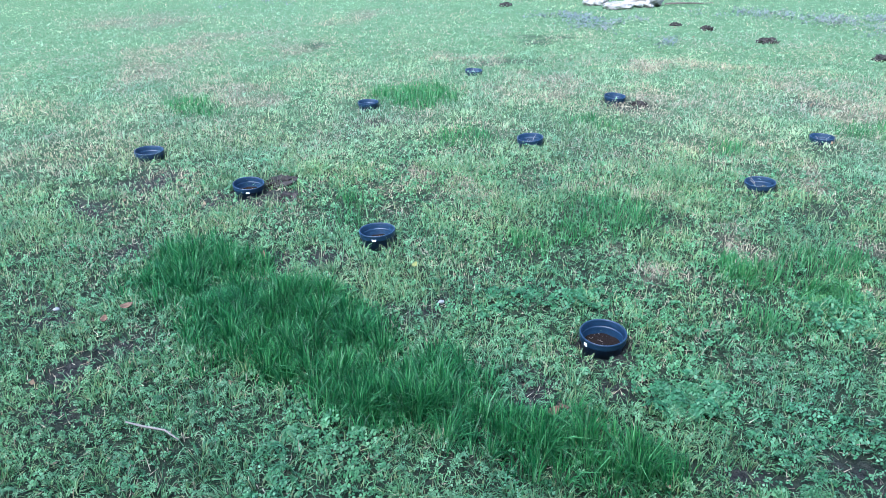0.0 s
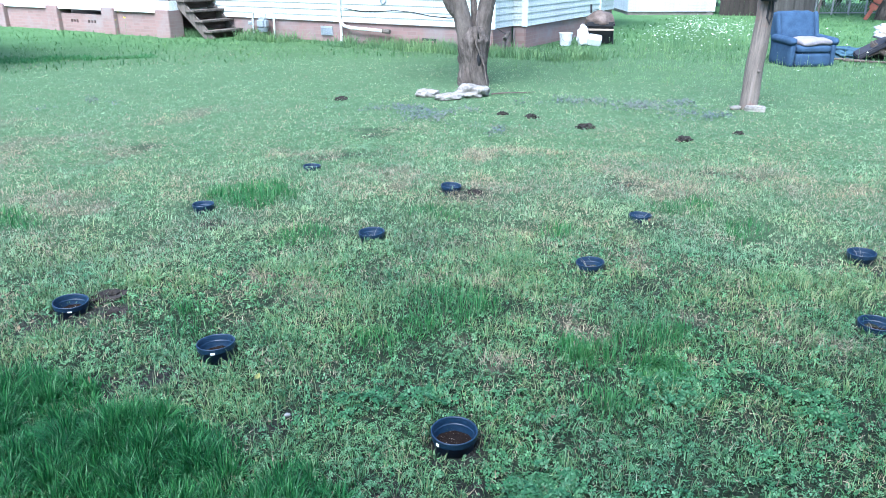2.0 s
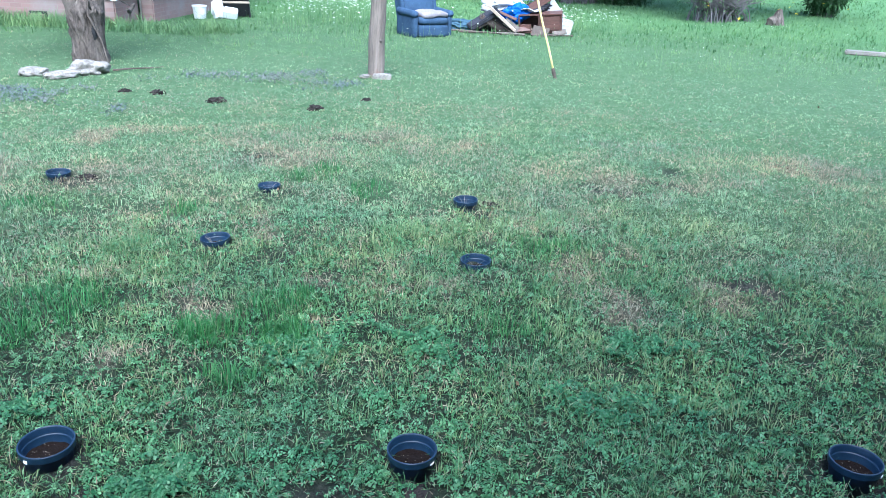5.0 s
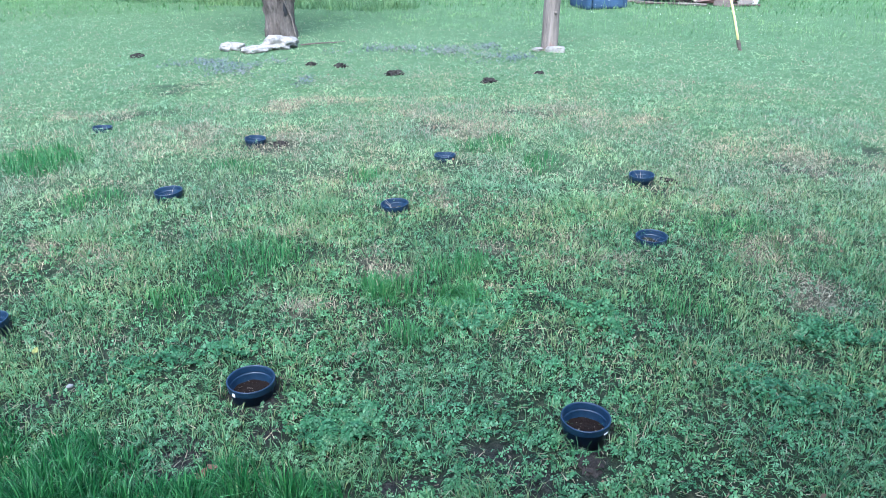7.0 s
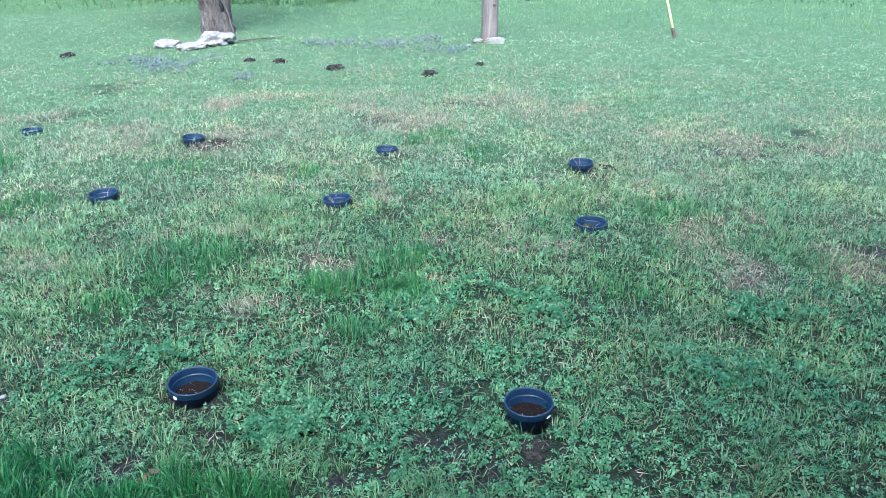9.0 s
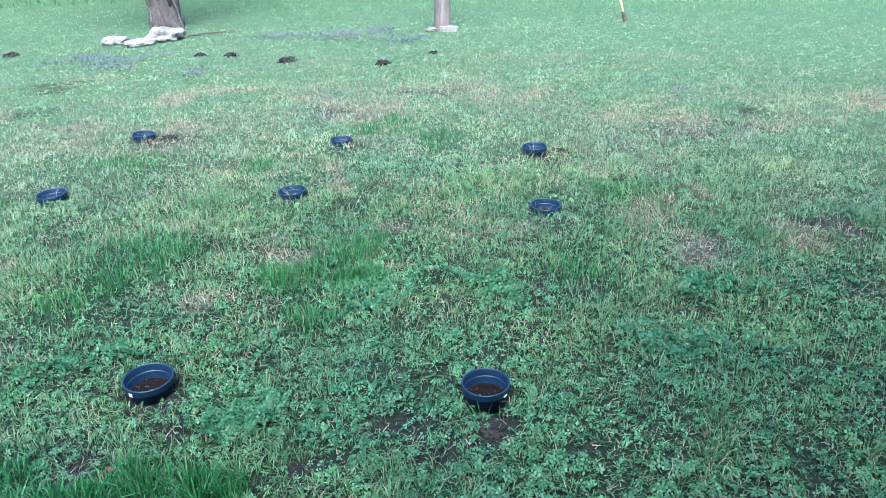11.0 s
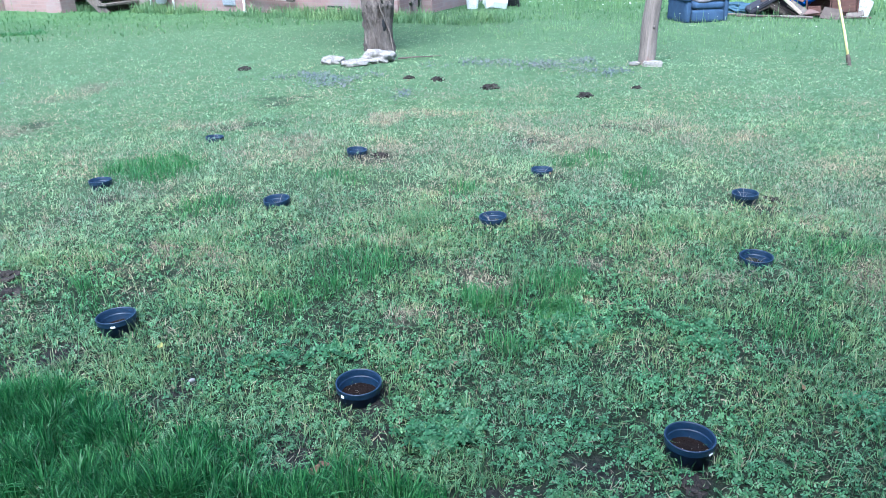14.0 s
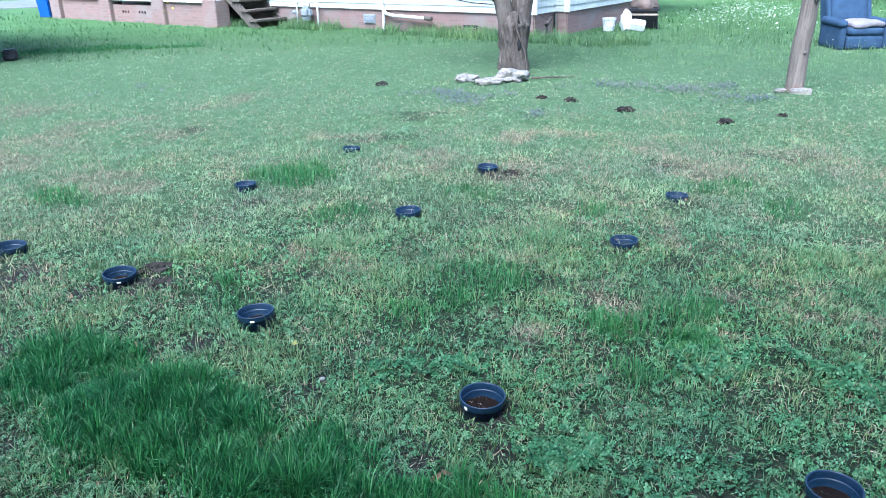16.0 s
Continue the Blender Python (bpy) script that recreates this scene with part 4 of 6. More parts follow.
limbs = [([(-0.07, 0, 0.42), (-0.125, 0.0, 0.75), (-0.195, 0.02, 1.0), (-0.29, 0.03, 1.3), (-0.45, 0.06, 1.9), (-0.6, 0.1, 2.8), (-0.75, 0.2, 3.8)], [0.12, 0.115, 0.105, 0.098, 0.085, 0.06, 0.02]),
         ([(0.09, 0, 0.42), (0.12, 0.01, 0.75), (0.17, 0.02, 1.0), (0.24, 0.0, 1.3), (0.40, 0.0, 1.9), (0.7, 0.1, 2.8), (0.9, 0.3, 3.9)], [0.11, 0.108, 0.10, 0.095, 0.08, 0.055, 0.02]),
         ([(0.02, 0.06, 0.5), (0.03, 0.10, 0.85), (0.01, 0.14, 1.2), (0.06, 0.2, 2.0), (0.0, 0.3, 3.4)], [0.06, 0.042, 0.036, 0.03, 0.01]),
         ([(-0.16, 0.02, 0.82), (-0.31, 0.0, 0.97), (-0.38, -0.02, 1.10), (-0.45, -0.05, 1.7), (-0.9, -0.1, 2.4)], [0.06, 0.05, 0.045, 0.04, 0.015])]
for k, (path, radii) in enumerate(limbs):
    fine = []
    rr = []
    for i in range(len(path) - 1):
        for t in (0, 0.33, 0.66):
            fine.append(Vector(path[i]).lerp(Vector(path[i + 1]), t))
            rr.append(radii[i] + (radii[i + 1] - radii[i]) * t)
    fine.append(Vector(path[-1])), rr.append(radii[-1])
    bm = bmesh.new()
    tube(bm, fine, rr, 18, 0.10, k * 5)
    shade(part("limb", bm, M_barkp, tree))
trnd = random.Random(5)
bm = bmesh.new()
leaf_pts = []
for path, _ in limbs:
    for p in path[-3:]:
        for k in range(5):
            q = Vector(p) + Vector((trnd.uniform(-.9, .9), trnd.uniform(-.9, .9), trnd.uniform(0.5, 1.3)))
            tube(bm, bezier(p, Vector(p) + Vector((0, 0, .2)), q - Vector((0, 0, .3)), q, 4), [0.018, 0.014, 0.011, 0.008, 0.004], 5)
            leaf_pts += [q + Vector((trnd.gauss(0, .2), trnd.gauss(0, .2), trnd.gauss(0, .16))) for _ in range(22)]
part("twigs", bm, M_barkp, tree)
lp = np.array([tuple(v) for v in leaf_pts])
crown = clovers("crown", lp, rng.uniform(0.03, 0.06, len(lp)), M_meadow, 3, 0.8)
crown.parent = tree
bm = bmesh.new()
tube(bm, [(0.0, -0.20, 0.75), (-0.02, -0.21, 0.55), (0.04, -0.205, 0.40), (0.10, -0.20, 0.25), (0.12, -0.22, 0.08), (0.14, -0.28, -0.03)], [0.010, 0.012, 0.011, 0.009, 0.008, 0.006], 7, 0.2)
tube(bm, [(0.01, -0.16, 0.95), (-0.01, -0.19, 0.75), (0.02, -0.2, 0.6)], [0.010, 0.013, 0.010], 7, 0.2)
shade(part("vine", bm, M_barkp, tree, "thin bare vine stem"))
# No recess is cut: a black lump gives the hollow its shade.
bm = bmesh.new()
lump(bm, (0.035, -0.165, 0.36), (0.03, 0.03, 0.11), 2, 0.3, 2, 4)
part("hollow", bm, M_black, tree, "black lump for the shaded hollow in the trunk")
bm = bmesh.new()
tube(bm, [(0.35, -0.1, 1.62), (0.5, -0.12, 1.44), (0.64, -0.14, 1.37), (0.80, -0.15, 1.36)], [0.014, 0.012, 0.010, 0.004], 6, 0.2)
part("branch", bm, M_barkp, tree, "thin hanging grey branch").matrix_local = pose(0.05, 0, 0.0)

for name, x, y, s, rough, seed in (("rock", 2.45, 9.20, (.195, .15, .09), .5, 1), ("rock", 2.15, 9.05, (.185, .12, .045), .25, 8), ("rock", 1.92, 9.30, (.15, .11, .06), .28, 13)):
    bm = bmesh.new()
    lump(bm, (0, 0, s[2] * 0.55), s, 4, rough, 1.9, seed, flat=-0.03)
    ob = shade(part(name, bm, M_rock))
    ob.matrix_world = pose(x, y, gnd(x, y), 0, 0, 10)
    tagged(ob, "pitted white limestone rock at the tree's foot" if seed == 1 else "flat pale stone slab lying by the tree", "rock", "rocks at the tree")
bm = bmesh.new()
tube(bm, [(0, 0, 0.02), (0.2, -0.02, 0.03), (0.42, 0.01, 0.02), (0.56, 0.04, 0.02)], [0.012, 0.010, 0.008, 0.004], 6, 0.2)
ob = part("fallen_stick", bm, M_darkwood)
ob.matrix_world = pose(2.70, 9.22, gnd(2.7, 9.22))
tagged(ob, "thin dark stick lying on the lawn", "stick")

# ---- wooden post with its meter box ----
PX, PY = 5.23, 7.79
post = tagged(empty("wooden_post", pose(PX, PY, gnd(PX, PY), 0, 0, -33) @ pose(0, 0, 0, 0, 2.2, 0)), "weathered leaning wooden pole with a black box", "post")
bm = bmesh.new()
tube(bm, [(0.006 * math.sin(i * 1.3), 0, -0.15 + i * 0.16) for i in range(22)], [0.096 - 0.0014 * i for i in range(22)], 20, 0.09, 2)
shade(part("pole", bm, M_postwood, post))
b = part("meter_box", boxed((-0.075, -0.20, 1.13), (0.105, -0.06, 1.46), 0.015), M_black, post, "black electrical box")
part("cover", boxed((-0.055, -0.208, 1.17), (0.085, -0.199, 1.42), 0.004), M_black, b)
bm = bmesh.new()
tube(bm, [(0.06, -0.09, 1.14), (0.075, -0.085, 1.0), (0.06, -0.085, 0.9), (0.03, -0.085, 0.97), (0.03, -0.09, 1.13)], 0.012, 6)
part("cable", bm, M_black, post)
bm = bmesh.new()
lump(bm, (0.045, -0.075, 0.42), (0.018, 0.02, 0.022), 2, 0.2)
part("knot", bm, M_wood, post, "pale broken knot")
blk = part("footing_block", boxed((-0.105, -0.06, -0.03), (0.105, 0.06, 0.055), 0.012), M_rock)
blk.matrix_world = pose(5.235, 7.655, gnd(5.235, 7.655), 3, 0, -36)
tagged(blk, "pale worn concrete block at the pole's foot", "block")
for x, y, s, sd2 in ((5.07, 7.76, (.06, .045, .025), 6),):
    bm = bmesh.new()
    lump(bm, (0, 0, 0.02), s, 3, 0.3, 1.8, sd2, flat=-0.02)
    ob = part("stone", bm, M_concrete)
    ob.matrix_world = pose(x, y, gnd(x, y))
    tagged(ob, "grey stone wedged at the pole's foot", "stone")

# ---- yellow pole stuck in the grass ----
rod = tagged(empty("yellow_pole", pose(7.20, 6.87, gnd(7.20, 6.87), 0, 0, -46) @ pose(0, 0, 0, -6, -18, 0)), "thin yellow pole leaning, stuck in the grass", "pole")
bm = bmesh.new()
tube(bm, [(0.004 * math.sin(i), 0, 0.10 + 0.13 * i) for i in range(13)], 0.013, 10)
shade(part("shaft", bm, M_bamboo, rod))
bm = bmesh.new()
tube(bm, [(0, 0, -0.12), (0, 0, 0.06), (0, 0, 0.12)], [0.015, 0.024, 0.02], 10)
part("socket", bm, M_darkwood, rod, "dark lower end")


# ---- blue armchair ----
chair = tagged(empty("armchair", pose(8.16, 11.12, gnd(8.2, 11.2) - 0.03, 0, 0, -5) @ Matrix.Diagonal((.92, .92, .92, 1))), "overstuffed blue velour armchair standing out in the grass", "armchair")


def cushion(lo, hi, r, seed=0, puff=0.02):
    bm = boxed(lo, hi)
    bmesh.ops.subdivide_edges(bm, edges=bm.edges[:], cuts=7, use_grid_fill=True)
    c = [(lo[i] + hi[i]) / 2 for i in range(3)]
    h = [(hi[i] - lo[i]) / 2 for i in range(3)]
    for v in bm.verts:
        q = [(v.co[i] - c[i]) / h[i] for i in range(3)]
        inner = [max(-(h[i] - r), min(h[i] - r, v.co[i] - c[i])) for i in range(3)]
        d = Vector([v.co[i] - c[i] - inner[i] for i in range(3)])
        if d.length > 1e-9:
            d = d.normalized() * r
        bulge = puff * (1 - q[0] ** 2 * 0.5) * (1 - q[1] ** 2 * 0.5) * (1 - q[2] ** 2 * 0.5)
        v.co = Vector(c) + Vector(inner) + d * (1 + bulge / r) + Vector((0, 0, 0.008 * noise.noise(v.co * 7 + Vector((seed, 0, 0)))))
    return bm


shade(part("base", cushion((-0.36, -0.34, 0.0), (0.36, 0.38, 0.28), 0.05, 1), M_blue, chair))
shade(part("seat_cushion", cushion((-0.29, -0.43, 0.25), (0.29, 0.22, 0.38), 0.055, 2), M_blue, chair))
shade(part("footrest_panel", cushion((-0.29, -0.42, 0.04), (0.29, -0.32, 0.25), 0.04, 3), M_blue, chair))
RECLINE = pose(0, 0.2, 0.25, -19) @ pose(0, -0.2, -0.25)
bk = shade(part("backrest", cushion((-0.36, 0.16, 0.20), (0.36, 0.36, 0.91), 0.07, 4, 0.02), M_blue, chair))
bk.matrix_local = RECLINE
shade(part("back_pillow", cushion((-0.30, 0.07, 0.36), (0.30, 0.19, 0.87), 0.055, 5, 0.035), M_blue, chair)).matrix_local = RECLINE
for s in (-1, 1):
    shade(part("wing", cushion((min(s * 0.30, s * 0.375), 0.06, 0.40), (max(s * 0.30, s * 0.375), 0.22, 0.86), 0.033, 8, 0.01), M_blue, chair)).matrix_local = RECLINE
    a = shade(part("armrest", cushion((min(s * 0.30, s * 0.40), -0.38, 0.02), (max(s * 0.30, s * 0.40), 0.30, 0.40), 0.045, 6), M_blue, chair))
    bm = bmesh.new()
    n, rows = 16, []
    for i in range(11):
        t = i / 10
        r = 0.062 * (0.0 + min(1, math.sqrt(max(0.0, 1 - (1 - min(t, 1 - t) / 0.09) ** 2)) if min(t, 1 - t) < 0.09 else 1)) + 0.004
        rows.append([bm.verts.new((s * 0.365 + r * 1.1 * math.cos(q), -0.43 + 0.74 * t, 0.425 + 0.03 * t + r * math.sin(q))) for q in [k * 2 * math.pi / n for k in range(n)]])
    for p0, p1 in zip(rows, rows[1:]):
        for k in range(n):
            bm.faces.new((p0[k], p0[(k + 1) % n], p1[(k + 1) % n], p1[k]))
    bm.faces.new(rows[0][::-1]), bm.faces.new(rows[-1])
    bmesh.ops.recalc_face_normals(bm, faces=bm.faces)
    shade(part("arm_roll", bm, M_blue, a))
bm = cushion((-0.25, -0.40, 0.375), (0.27, 0.02, 0.455), 0.035, 9, 0.025)
for v in bm.verts:
    v.co.z += 0.025 * noise.noise(v.co * 5) + 0.03 * math.cos(v.co.x * 4)
loose = shade(part("cushion", bm, M_pinkgrey))
loose.matrix_world = chair.matrix_world @ pose(0.02, 0, 0.0, 3, -3, 4)
tagged(loose, "limp faded grey cushion lying on the armchair", "cushion")

# ---- heap of discarded things ----
HEAP = pose(9.06, 11.60, gnd(9.9, 11.0), 0, 0, -38) @ Matrix.Diagonal((1, 1, .87, 1))


def heap_thing(name, bm, material, label, category, m=None, parts=()):
    if parts:
        ob = empty(name, HEAP @ (m or Matrix()))
        for pn, pb2, pm in parts:
            part(pn, pb2, pm, ob)
    else:
        ob = part(name, bm, material)
        ob.matrix_world = HEAP @ (m or Matrix())
    return tagged(ob, label, category, "discarded heap")


bm = bmesh.new()
crumple(bm, (0.27, 0.1, 0.08), (0.27, 0.18, 0.13), 3)
shade(heap_thing("coat", bm, M_teal, "crumpled dark teal coat on the grass", "clothes"))
bm = boxed((0.0, -0.30, 0.0), (0.62, 0.02, 0.09), 0.02)
heap_thing("padded_board", bm, M_darkcloth, "dark padded board leaning on the heap", "panel", pose(0.35, -0.05, 0.07, 10, -32, 10))
bm = boxed((-0.06, -0.02, -0.02), (0.62, 0.06, 0.03), 0.005)
heap_thing("plank", bm, M_palewood, "raw pale plank lying across the heap", "plank", pose(0.72, -0.32, 0.50, 0, 38, -10))
bm = boxed((-0.25, 0, 0), (0.42, 0.32, 0.12), 0.03)
heap_thing("sofa_cushion", bm, M_darkwood, "dark brown ripped cushion in the heap", "cushion", pose(0.75, -0.25, 0.12, 5, 28, 6))
bm = boxed((0, 0, 0), (0.55, 0.30, 0.28), 0.02)
heap_thing("crate", bm, M_darkcloth, "dark crate buried under cloth", "crate", pose(0.62, 0.0, 0.0))
bm = bmesh.new()
crumple(bm, (1.0, 0.18, 0.50), (0.36, 0.24, 0.16), 11, 0.2)
shade(heap_thing("white_blanket", bm, M_whitecloth, "bundled white blanket on top of the heap", "blanket"))
bm = bmesh.new()
crumple(bm, (1.20, -0.12, 0.40), (0.21, 0.14, 0.17), 17, 0.14)
shade(heap_thing("blue_cloth", bm, M_tarp, "bright blue cloth hanging over the heap", "cloth"))
bm = bmesh.new()
cloth(bm, (1.25, -0.30), (1.62, 0.10), 12, lambda u, v: 0.47 + 0.03 * u, seed=4)
shade(heap_thing("white_rag", bm, M_whitecloth, "torn white rag draped on the dresser", "cloth"))
bm = bmesh.new()
crumple(bm, (1.62, 0.15, 0.48), (0.20, 0.17, 0.12), 23, 0.3)
shade(heap_thing("black_bag", bm, M_darkcloth, "black bag on top of the dresser", "bag"))
panels = []
for lo, hi in (((0, 0, 0), (1.0, 0.42, 0.03)), ((0, 0, 0.36), (1.0, 0.42, 0.39)), ((0, 0, 0.03), (0.03, 0.42, 0.36)), ((0.97, 0, 0.03), (1.0, 0.42, 0.36)), ((0.03, 0.39, 0.03), (0.97, 0.42, 0.36)), ((0.46, 0.0, 0.03), (0.49, 0.39, 0.36))):
    panels.append(("panel", boxed(lo, hi, 0.004), M_redbrown))
fr = boxed((0.50, -0.02, 0.05), (0.96, 0.0, 0.34), 0.006)
fr2 = boxed((0.05, -0.06, 0.02), (0.30, -0.02, 0.2), 0.006)
heap_thing("dresser", None, None, "broken reddish brown dresser lying on its side", "dresser", pose(1.25, -0.26, 0.02, 4, -4, -8) @ Matrix.Diagonal((.76, 1, .95, 1)), (*panels, ("drawer_front", fr, M_redbrown), ("drawer", fr2, M_redbrown)))
bm = boxed((0, 0, 0), (0.52, 0.03, 0.16), 0.005)
heap_thing("drawer_board", bm, M_redbrown, "brown board slanting up from the dresser", "board", pose(1.42, -0.05, 0.38, 0, -34, 0))
bm = bmesh.new()
vs = [bm.verts.new(p) for p in ((0, 0, 0), (0.36, 0, 0), (0.08, 0.0, 0.40), (0, 0.03, 0), (0.36, 0.03, 0), (0.08, 0.03, 0.40))]
for q in ((0, 1, 2), (5, 4, 3), (0, 3, 4, 1), (1, 4, 5, 2), (2, 5, 3, 0)):
    bm.faces.new([vs[i] for i in q])
heap_thing("broken_board", bm, M_whitecloth, "broken cream-coloured panel standing on edge", "panel", pose(1.74, 0.06, 0.35))
bm = boxed((0, 0, 0), (0.26, 0.30, 0.34), 0.01)
heap_thing("cream_box", bm, M_whitecloth, "tipped cream cardboard box by the dresser", "box", pose(1.93, -0.05, 0.0, 0, 12, 4))
for k, (x, y, z, w, h, a, e) in enumerate(((0.55, -0.30, 0.10, .35, .10, 20, -25), (0.95, -0.36, 0.22, .30, .14, -15, 30), (1.15, -0.42, 0.06, .34, .09, 12, -8), (1.45, -0.40, 0.02, .30, .22, -20, 6), (1.85, -0.44, 0.02, .26, .10, 15, -12), (0.85, -0.22, 0.42, .4, .05, -30, 15))):
    bm = boxed((0, 0, 0), (w, 0.025, h), 0.004)
    heap_thing("broken_plank", bm, (M_darkwood, M_wood, M_redbrown)[k % 3], "splintered dark plank thrown on the heap", "plank", pose(x, y, z, -35, e, a))
for k, (x0, y0, x1, y1, r) in enumerate(((0.2, -0.4, 1.1, -0.45, .02), (0.9, -0.45, 1.35, -0.52, .03), (1.6, -0.42, 2.2, -0.34, .02), (0.05, -0.2, 0.5, -0.35, .02))):
    bm = bmesh.new()
    tube(bm, [(x0, y0, 0.03), ((x0 + x1) / 2, (y0 + y1) / 2 - .03, 0.04), (x1, y1, 0.03)], r, 6, 0.2, k)
    heap_thing("stick", bm, M_wood if k % 2 else M_darkwood, "loose stick lying at the heap's edge", "stick")

# ---- fences and far things ----
fence = tagged(empty("board_fence", pose(12.75, 21.55, 0.1, 0, 0, -20)), "dark brown board fence beside the shed", "fence")
for k in range(8):
    part("board", boxed((k * 0.135, 0, -0.1), (k * 0.135 + 0.128, 0.03, 1.9 + 0.03 * math.sin(k * 2.3)), 0.004), M_brown, fence)
for z in (0.4, 1.5):
    part("rail", boxed((-0.02, 0.031, z), (1.10, 0.08, z + 0.09)), M_brown, fence)
fence2 = tagged(empty("grey_fence", pose(13.75, 21.2, 0.1, 0, 0, -8)), "weathered grey board fence at the yard's end", "fence")
for k in range(11):
    part("board", boxed((k * 0.155, 0, -0.1), (k * 0.155 + 0.148, 0.025, 1.7 + 0.05 * math.sin(k * 1.9)), 0.004), M_greyf, fence2)
for z in (0.35, 1.35):
    part("rail", boxed((-0.02, 0.026, z), (1.72, 0.07, z + 0.09)), M_greyf, fence2)
gate = tagged(empty("wire_fence", pose(15.5, 21.0, 0.1, 0, 0, -10)), "old wire fence with galvanised posts", "fence")
for k in range(5):
    bm = bmesh.new()
    tube(bm, [(k * 0.5, 0, -0.2), (k * 0.5, 0, 1.35)], 0.028, 8)
    part("post", bm, M_wire, gate)
for z in (0.06, 1.3):
    bm = bmesh.new()
    tube(bm, [(0, 0, z), (2.0, 0, z)], 0.018, 6)
    part("rail", bm, M_wire, gate)
bm = bmesh.new()
for k in range(38):
    for s in (-1, 1):
        x0 = -0.6 + k * 0.085
        a, b2 = Vector((x0, 0, 0.06)), Vector((x0 + s * 0.62, 0, 1.3))
        tube(bm, [a, b2], 0.003, 3)
bmesh.ops.bisect_plane(bm, geom=bm.verts[:] + bm.edges[:] + bm.faces[:], plane_co=(0, 0, 0), plane_no=(-1, 0, 0), clear_outer=True)
bmesh.ops.bisect_plane(bm, geom=bm.verts[:] + bm.edges[:] + bm.faces[:], plane_co=(2.0, 0, 0), plane_no=(1, 0, 0), clear_outer=True)
tagged(part("wire_mesh", bm, M_wire, gate), kind="stuff")


def rough_trunk(name, x, y, r, h, lean, label, seed):
    t = tagged(empty(name, pose(x, y, gnd(x, y))), label, "tree")
    bm = bmesh.new()
    n = 14
    tube(bm, [(lean * (i / n) ** 1.5 * h, 0.05 * math.sin(i * 0.9), -0.1 + h * i / n) for i in range(n + 1)], [r * (1.35 if i == 0 else 1.15 if i == 1 else 1 - 0.5 * i / n) for i in range(n + 1)], 18, 0.14, seed)
    shade(part("trunk", bm, M_bark, t))
    r2 = random.Random(seed)
    lv = []
    for k in range(8):
        p = Vector((lean * h * 0.8, 0, h * (0.72 + 0.03 * k)))
        q = p + Vector((r2.uniform(-1.4, 1.4), r2.uniform(-1.4, 1.4), r2.uniform(0.4, 1.6)))
        bm = bmesh.new()
        tube(bm, bezier(p, p + Vector((0, 0, .3)), q - Vector((0, 0, .4)), q, 5), [r * .35, r * .3, r * .24, r * .16, r * .1, .01], 8, 0.1, k)
        part("limb", bm, M_bark, t)
        # Leaves spread wide above the view, added to shade the fence and lawn.
        lv += [q + Vector((r2.gauss(0, 1.1), r2.gauss(0, 1.1), r2.gauss(0, .5))) for _ in range(260)]
    a = np.array([tuple(v) for v in lv])
    clovers("crown", a, rng.uniform(0.12, 0.26, len(a)), M_hedge, 3, 0.8).parent = t
    return t


rough_trunk("far_tree", 16.33, 18.88, 0.34, 4.2, 0.04, "thick grey trunk at the fence", 9)
for x, y, ln, lab in ((16.2, 18.6, 0.35, "pale"), (15.0, 20.2, 0.25, "pale")):
    ob = empty("leaning_pole", pose(x, y, gnd(x, y)))
    bm = bmesh.new()
    tube(bm, [(0, 0, -0.1), (ln * 0.5, 0.05, 0.9), (ln, 0.1, 1.9)], [0.035, 0.03, 0.025], 8, 0.15)
    part("shaft", bm, M_barkp, ob)
    tagged(ob, "bare pale pole leaning against the fence", "pole", "leaning poles")
sheet = bmesh.new()
nseg = 36
top = []
for i in range(nseg + 1):
    x = i / nseg * 0.66
    top.append([sheet.verts.new((x, 0.012 * math.sin(i * math.pi / 2) + z * 0.12 + o, z)) for o in (0, 0.003) for z in (0.0, 0.85)])
for a, b in zip(top, top[1:]):
    sheet.faces.new((a[0], b[0], b[1], a[1]))
    sheet.faces.new((a[3], b[3], b[2], a[2]))
    sheet.faces.new((a[1], b[1], b[3], a[3]))
    sheet.faces.new((a[2], b[2], b[0], a[0]))
ob = part("metal_sheet", sheet, M_metal)
ob.matrix_world = pose(15.53, 17.42, gnd(15.8, 17.2), 0, 0, -42)
tagged(ob, "bluish corrugated metal sheet leaning upright behind the heap", "sheet")
bm = bmesh.new()
for k in range(3):
    box(bm, (-0.10, -0.06, -0.02 + 0.17 * k), (0.10, 0.06, 0.12 + 0.17 * k), 0.01)
box(bm, (-0.05, -0.03, -0.32), (0.05, 0.03, -0.02), 0.0)
ob = part("rusty_bracket", bm, surface("rust_red", (.16, .05, .035), (.30, .11, .075), 8, 0.85))
ob.matrix_world = pose(15.67, 18.88, gnd(15.67, 18.88) + 0.30, 0, 24, -38)
tagged(ob, "rusty red blocks on a stake by the fence", "stake")


